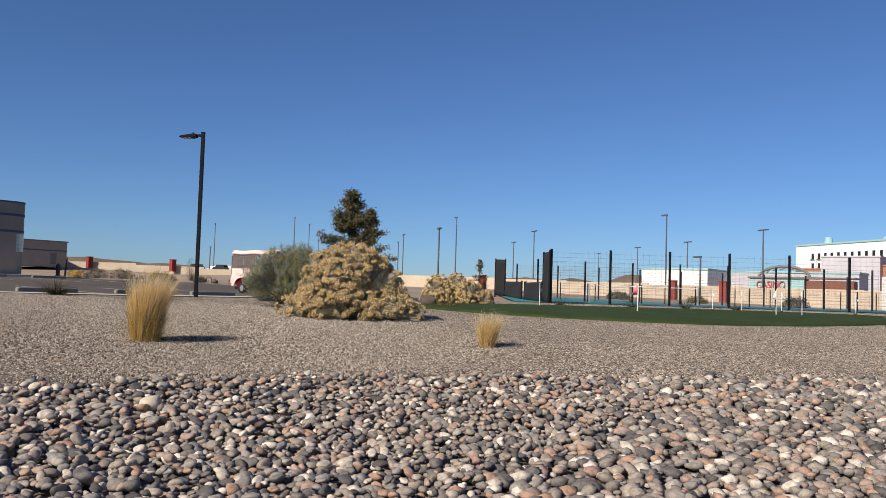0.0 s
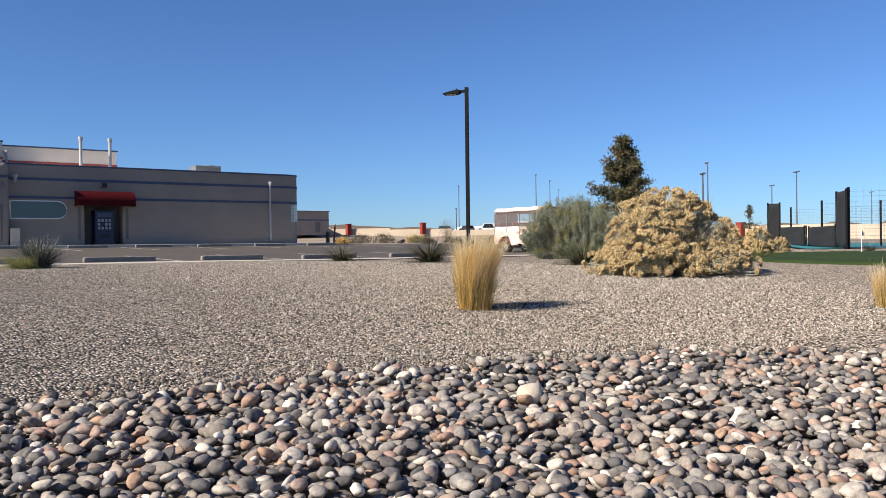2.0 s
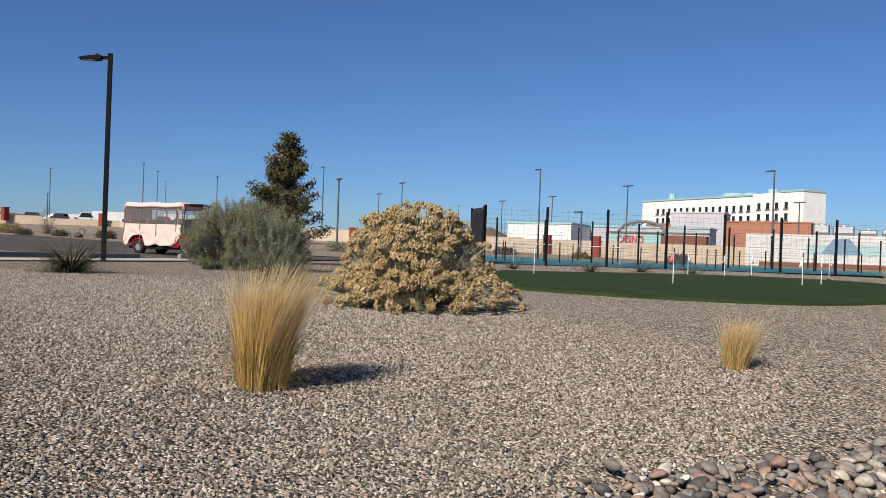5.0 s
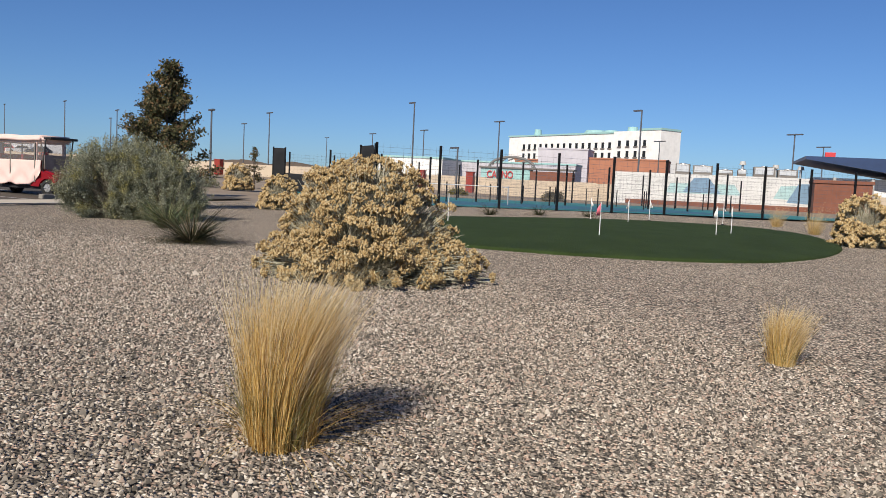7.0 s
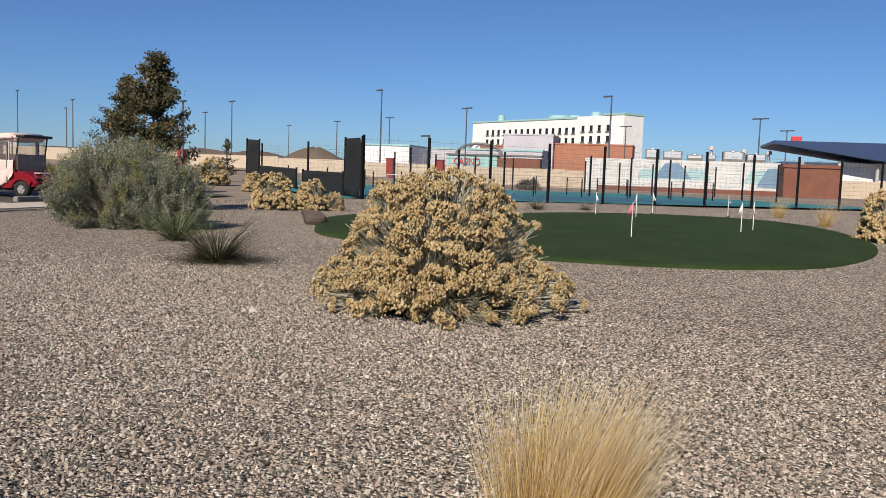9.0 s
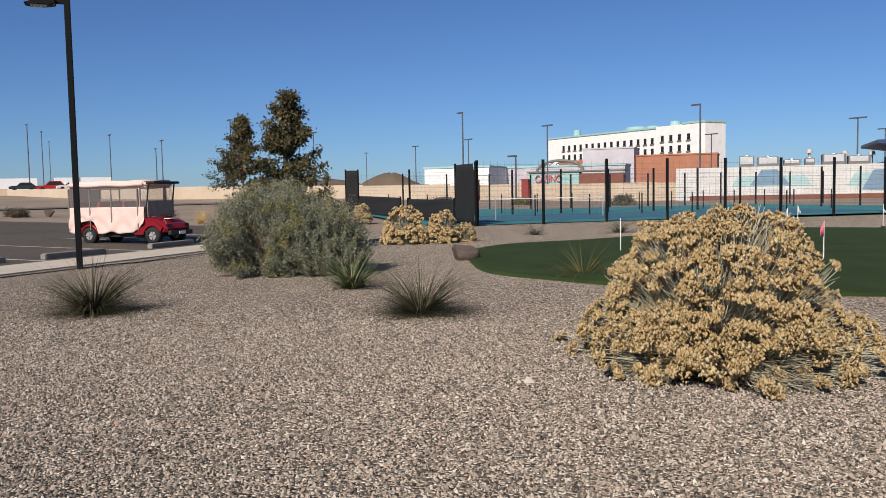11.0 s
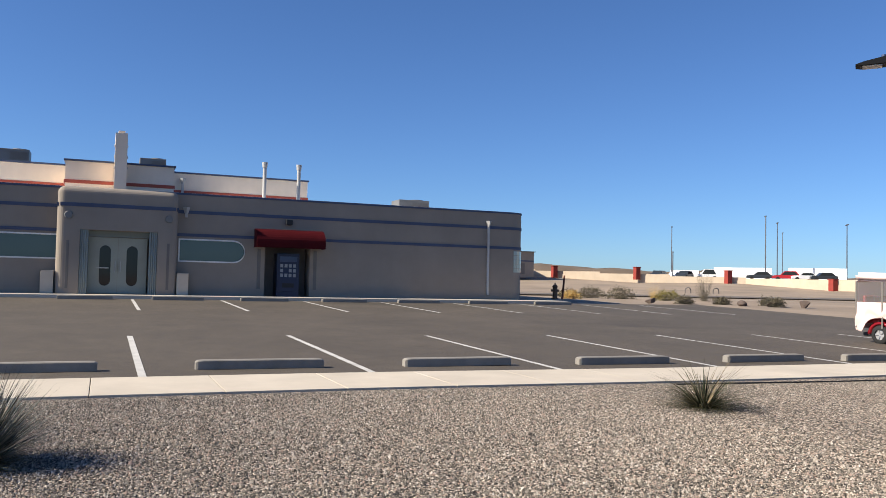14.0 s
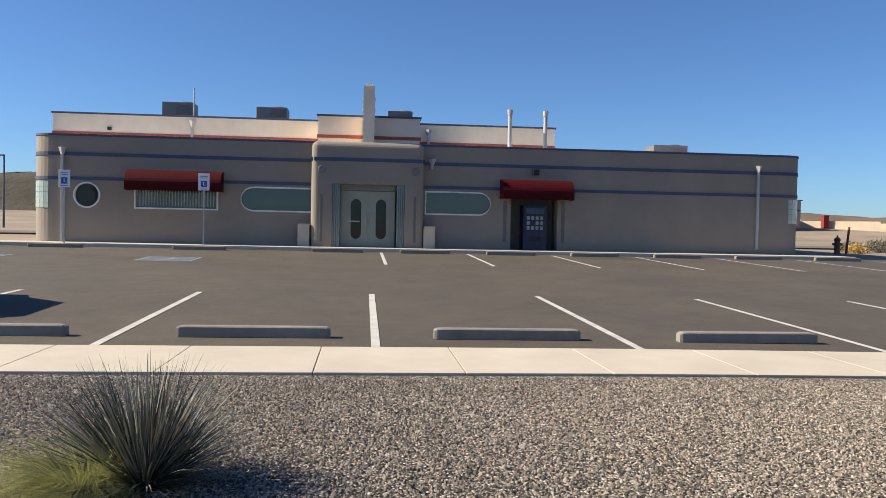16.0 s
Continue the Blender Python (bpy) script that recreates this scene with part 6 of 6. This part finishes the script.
for x, y, t, dbl in ((123.5, 118.4, 16.2, False), (157.4, 149.9, 18.2, True), (216.6, 208, 21, True), (147.4, 119.8, 15.6, True), (142, 102.9, 11.7, False), (141.3, 100.8, 13.3, True), (114, 65, 13.8, False), (137.6, 166.5, 17.2, True), (103.4, 122.0, 8.3, False), (163.4, 52.6, 11.3, True), (150, 36.2, 11.4, True), (130.7, 16.3, 11.8, True), (154.4, -8, 10.8, True), (127.6, -28.5, 10.6, True), (150, -35, 10.3, True), (82.9, 8.6, 5.0, False), (107.8, 22.9, 12.3, False), (101.3, -8.9, 11.1, False), (230, 96, 13.9, True), (132.3, 59.9, 12.6, True), (150, 76, 11.8, True)):
    far_lamp(x, y, t, dbl, 0.9)
far_lamp(-30.9, 65, 6.85, False, 2.9, 1.0, 0.1)
far_lamp(38.1, 9.4, 4.5, True, 0.9, 0.34, 0.07)


def car(x, y, turn, mat, label, kind="car", wide=1.8, ln=4.6, hh=1.5):
    z = hz(x, y)
    c = thing(kind, (x, y, z), label, kind, "far parked vehicles", turn)
    prof = [(-ln / 2, 0.35), (-ln / 2, 0.75), (-ln * 0.42, 0.9), (-ln * 0.22, 0.95), (-ln * 0.08, hh), (ln * 0.28, hh), (ln * 0.42, 0.95), (ln / 2, 0.85), (ln / 2, 0.35)]
    part("body", prism(prof, -wide / 2, wide / 2), mat, c)
    part("side_glass", prism([(-ln * 0.17, 0.98), (-ln * 0.07, hh - 0.1), (ln * 0.26, hh - 0.1), (ln * 0.36, 0.98)], -wide / 2 - 0.01, wide / 2 + 0.01), "dark_glass", c)
    for px in (-ln * 0.3, ln * 0.3):
        for py in (-wide / 2, wide / 2):
            part("wheel", tubed((px, py - 0.1, 0.33), (px, py + 0.1, 0.33), 0.33, 0.33, 14), "tyre", c)


def trailer(x, y, turn, ln=14.0, cab=False):
    z = hz(x, y) - 0.9
    c = thing("trailer", (x, y, z), "far white box trailer standing in a parking lot", "truck", "far parked vehicles", turn)
    part("box", boxed(-ln / 2, ln / 2, -1.25, 1.25, 1.1, 3.6, 0.04), "truck_white", c)
    for px in (-ln * 0.38, -ln * 0.3, ln * 0.36):
        part("wheel", tubed((px, -1.2, 0.5), (px, 1.2, 0.5), 0.5, 0.5, 14), "tyre", c)
    if cab:
        part("cab", boxed(ln / 2 + 0.3, ln / 2 + 2.6, -1.2, 1.2, 0.6, 3.0, 0.2), "truck_white", c)


# car outside the view, added to throw a shadow across the asphalt
car(-7.75, 2.9, 90, "car_dark", "unseen dark car in a stall of the lot, added for its shadow")
trailer(175, 208, -38, 9, True)
trailer(130, 132, -42, 12)
trailer(137, 118, -42, 11)
car(115.4, 104.6, -42, "car_red", "far red pickup parked beyond the wall", "car", 1.9, 5.2, 1.7)
car(112.0, 107.8, -42, "car_dark", "far dark car parked beyond the wall")
car(117.4, 102.6, -30, "truck_white", "far white car parked beyond the wall")
car(119.6, 100.3, -30, "car_dark", "far dark car parked beyond the wall")
car(105.0, 120.3, 30, "car_dark", "far dark car parked beyond the wall")
car(101.5, 124.0, 30, "car_dark", "far dark car parked beyond the wall")
car(111.4, 121.7, -35, "truck_white", "far white parked van", "van", 1.9, 5, 2.0)
car(121, 144, 15, "truck_white", "far white parked car")
car(125, 110, -42, "truck_white", "far white car parked beyond the wall")
car(107, 13, 80, "car_dark", "dark pickup parked beyond the gate", "car", 2, 5.4, 1.8)
for x, y in ((62, 66), (64.5, 64.2)):
    rk = thing("hoop_rack", (x, y, hz(x, y)), "small dark metal hoop in the dirt", "rack", "metal hoops")
    hb2 = bmesh.new()
    for k in range(6):
        a0, a1 = math.pi * k / 6, math.pi * (k + 1) / 6
        tube(hb2, (0.4 * math.cos(a0), 0, 0.35 + 0.3 * math.sin(a0)), (0.4 * math.cos(a1), 0, 0.35 + 0.3 * math.sin(a1)), 0.05)
    for sx in (-0.4, 0.4):
        tube(hb2, (sx, 0, 0), (sx, 0, 0.35), 0.05)
    part("hoop", hb2, "vent_dark", rk)


def hill(x, y, rx, ry, h, seed, mat="hill", label="low bare brown desert hill on the horizon"):
    n, m = 26, 9
    v = []
    for j in range(m + 1):
        f = j / m
        for i in range(n):
            a = 2 * math.pi * i / n
            k = 1 + 0.22 * noise.noise(Vector((math.cos(a) * 2 + seed, math.sin(a) * 2, f * 2)))
            v.append((x + rx * (1 - f) * k * math.cos(a), y + ry * (1 - f) * k * math.sin(a), hz(x, y) - 4 + (h + 4) * (math.sin(f * math.pi / 2) ** 1.4) * (1 + 0.12 * noise.noise(Vector((i * 0.7, f * 4, seed))))))
    f = [(j * n + i, j * n + (i + 1) % n, (j + 1) * n + (i + 1) % n, (j + 1) * n + i) for j in range(m) for i in range(n)]
    tagged(mesh_part("hill", raw("hill", v, f), mat, None, label, True), category="hill", kind="structure")


for i, (x, y, rx, ry, h) in enumerate(((410, 168, 26, 26, 7.4), (398, 196, 40, 30, 4.6), (430, 250, 60, 50, 5.6), (640, 330, 120, 60, 8), (300, 530, 170, 70, 11), (345, 500, 120, 50, 9), (385, 445, 90, 50, 8), (235, 585, 90, 60, 9), (430, 560, 140, 60, 9), (520, 430, 120, 80, 6), (700, 180, 160, 60, 7), (60, 620, 160, 60, 12))):
    hill(x, y, rx, ry, h, i * 3.1)
hill(-130, 330, 120, 60, 14.5, 2.2, "dark_hill", "dark scrub-covered hill behind the low building")

# ---- cobbles and loose gravel ----
rngs = np.random.default_rng(77)
STONES = icos(2, rngs, 0.035, 7)
for v, f in STONES:
    for _ in range(5):
        n = rngs.normal(0, 1, 3)
        n /= np.linalg.norm(n)
        k = v @ n - rngs.uniform(0.5, 0.75)
        v -= np.clip(k, 0, None)[:, None] * n * 0.85
STONES_FAR = icos(1, rngs, 0.05, 6)


def cobble_field(x0, x1, y0, y1, gap, far=False):
    """Places and sizes of cobbles on a shaken grid."""
    xs, ys = np.arange(x0, x1, gap), np.arange(y0, y1, gap)
    X, Y = np.meshgrid(xs, ys)
    X = (X + rngs.uniform(-0.45, 0.45, X.shape) * gap).ravel()
    Y = (Y + rngs.uniform(-0.45, 0.45, Y.shape) * gap).ravel()
    s = edge_dist(X, Y) + rngs.normal(0, 0.06, X.shape)
    k = s < -0.26
    return X[k], Y[k]


def stone_sizes(n, base):
    a = base * np.exp(np.clip(rngs.normal(0, 0.28, n), -0.6, 0.45))
    return np.stack([a, a * rngs.uniform(0.6, 0.95, n), a * rngs.uniform(0.38, 0.66, n)], -1)


X, Y = cobble_field(-5.2, 3.2, -20.9, -16.8, 0.0545)
S = stone_sizes(len(X), 0.040)
Z = height(X, Y) + S[:, 2] * 0.45 + rngs.uniform(-0.01, 0.05, len(X))
near = np.hypot(X + 2.6, Y + 19.2)
order = np.argsort(near)
single, rest = order[:300], order[300:]
stone_data = []
for v, f in STONES:
    me = raw("cobble", v, f)
    me.materials.append(M["stone_single"])
    me.polygons.foreach_set("use_smooth", [True] * len(me.polygons))
    stone_data.append(me)
for i in single:
    ob = new("cobble", stone_data[int(rngs.integers(0, len(stone_data)))])
    ob.matrix_basis = pose(X[i], Y[i], Z[i], rngs.normal(0, 12), rngs.normal(0, 12), rngs.uniform(0, 360)) @ Matrix.Diagonal((*S[i], 1))
    ob.parent = bed_floor
pale_stone = mesh_part("pale_cobble", raw("pale_cobble", STONES[2][0] * np.array([0.105, 0.095, 0.078]), STONES[2][1]), "pale_stone", bed_floor, "large pale cobble", True)
pale_stone.location = (-0.81, -18.38, hz(-0.81, -18.38) + 0.06)
P = np.stack([X, Y, Z], -1)[rest]
V, F = scattered(STONES, P, S[rest], rngs, 0.22)
tagged(mesh_part("cobbles", raw("cobbles", V, F), "stone", bed_floor, "rounded grey, tan and rusty river cobbles", True), kind="stuff")
X, Y = cobble_field(-8.5, 10, -24.8, -17, 0.084)
k = (X < -5.2) | (X > 3.2) | (Y < -20.9)
X, Y = X[k], Y[k]
S = stone_sizes(len(X), 0.055)
V, F = scattered(STONES_FAR, np.stack([X, Y, height(X, Y) + S[:, 2] * 0.4], -1), S, rngs, 0.22)
tagged(mesh_part("outer_cobbles", raw("outer_cobbles", V, F), "stone", bed_floor, "rounded river cobbles", True), kind="stuff")
X, Y = cobble_field(-14, 20, -28, -18, 0.16)
k = (X < -8.5) | (X > 10) | (Y < -24.8)
X, Y = X[k], Y[k]
S = stone_sizes(len(X), 0.095)
V, F = scattered(STONES_FAR, np.stack([X, Y, height(X, Y) + S[:, 2] * 0.4], -1), S, rngs, 0.22)
tagged(mesh_part("far_cobbles", raw("far_cobbles", V, F), "stone", bed_floor, "rounded river cobbles", True), kind="stuff")


def chips(rng, count):
    out = []
    for _ in range(count):
        v = np.array([[1.15, 0, -0.4], [-0.55, 0.95, -0.4], [-0.55, -0.95, -0.4], [0.1, 0.05, 0.85]], dtype=float) * rng.uniform(0.75, 1.2, (4, 1)) + rng.normal(0, 0.2, (4, 3))
        out.append((v, np.array([[0, 1, 3], [1, 2, 3], [2, 0, 3]])))
    return out


NP = 270000
gx_, gy_ = rngs.uniform(-5.5, 7.5, NP * 3), rngs.uniform(-18.6, -1.95, NP * 3)
ex_, ey_ = np.interp(gy_, [-18.4, -16, -13, -10, -6, -2], [-3.6, -1.2, -0.4, -1.6, -4.5, -5.5]), np.interp(gy_, [-18.4, -16, -13, -10, -6, -2], [3.5, 5.0, 6.5, 6.5, 5.2, 4.0])
k = (np.minimum(gx_ - ex_, ey_ - gx_) > rngs.uniform(0, 1, len(gx_)) ** 1.5 * 2.6 - 1.0) & (edge_dist(gx_, gy_) > -0.35)
gx_, gy_ = gx_[k][:NP], gy_[k][:NP]
r_ = 0.0086 * np.exp(rngs.normal(0, 0.26, len(gx_)))
S = np.stack([r_ * 1.1, r_ * 0.95, r_ * 1.2], -1)
V, F = scattered(chips(rngs, 24), np.stack([gx_, gy_, height(gx_, gy_) + r_ * 0.35], -1), S, rngs, 0.5)
tagged(mesh_part("loose_gravel", raw("loose_gravel", V, F), "pebble", gravel_bed, "loose angular gravel"), kind="stuff")
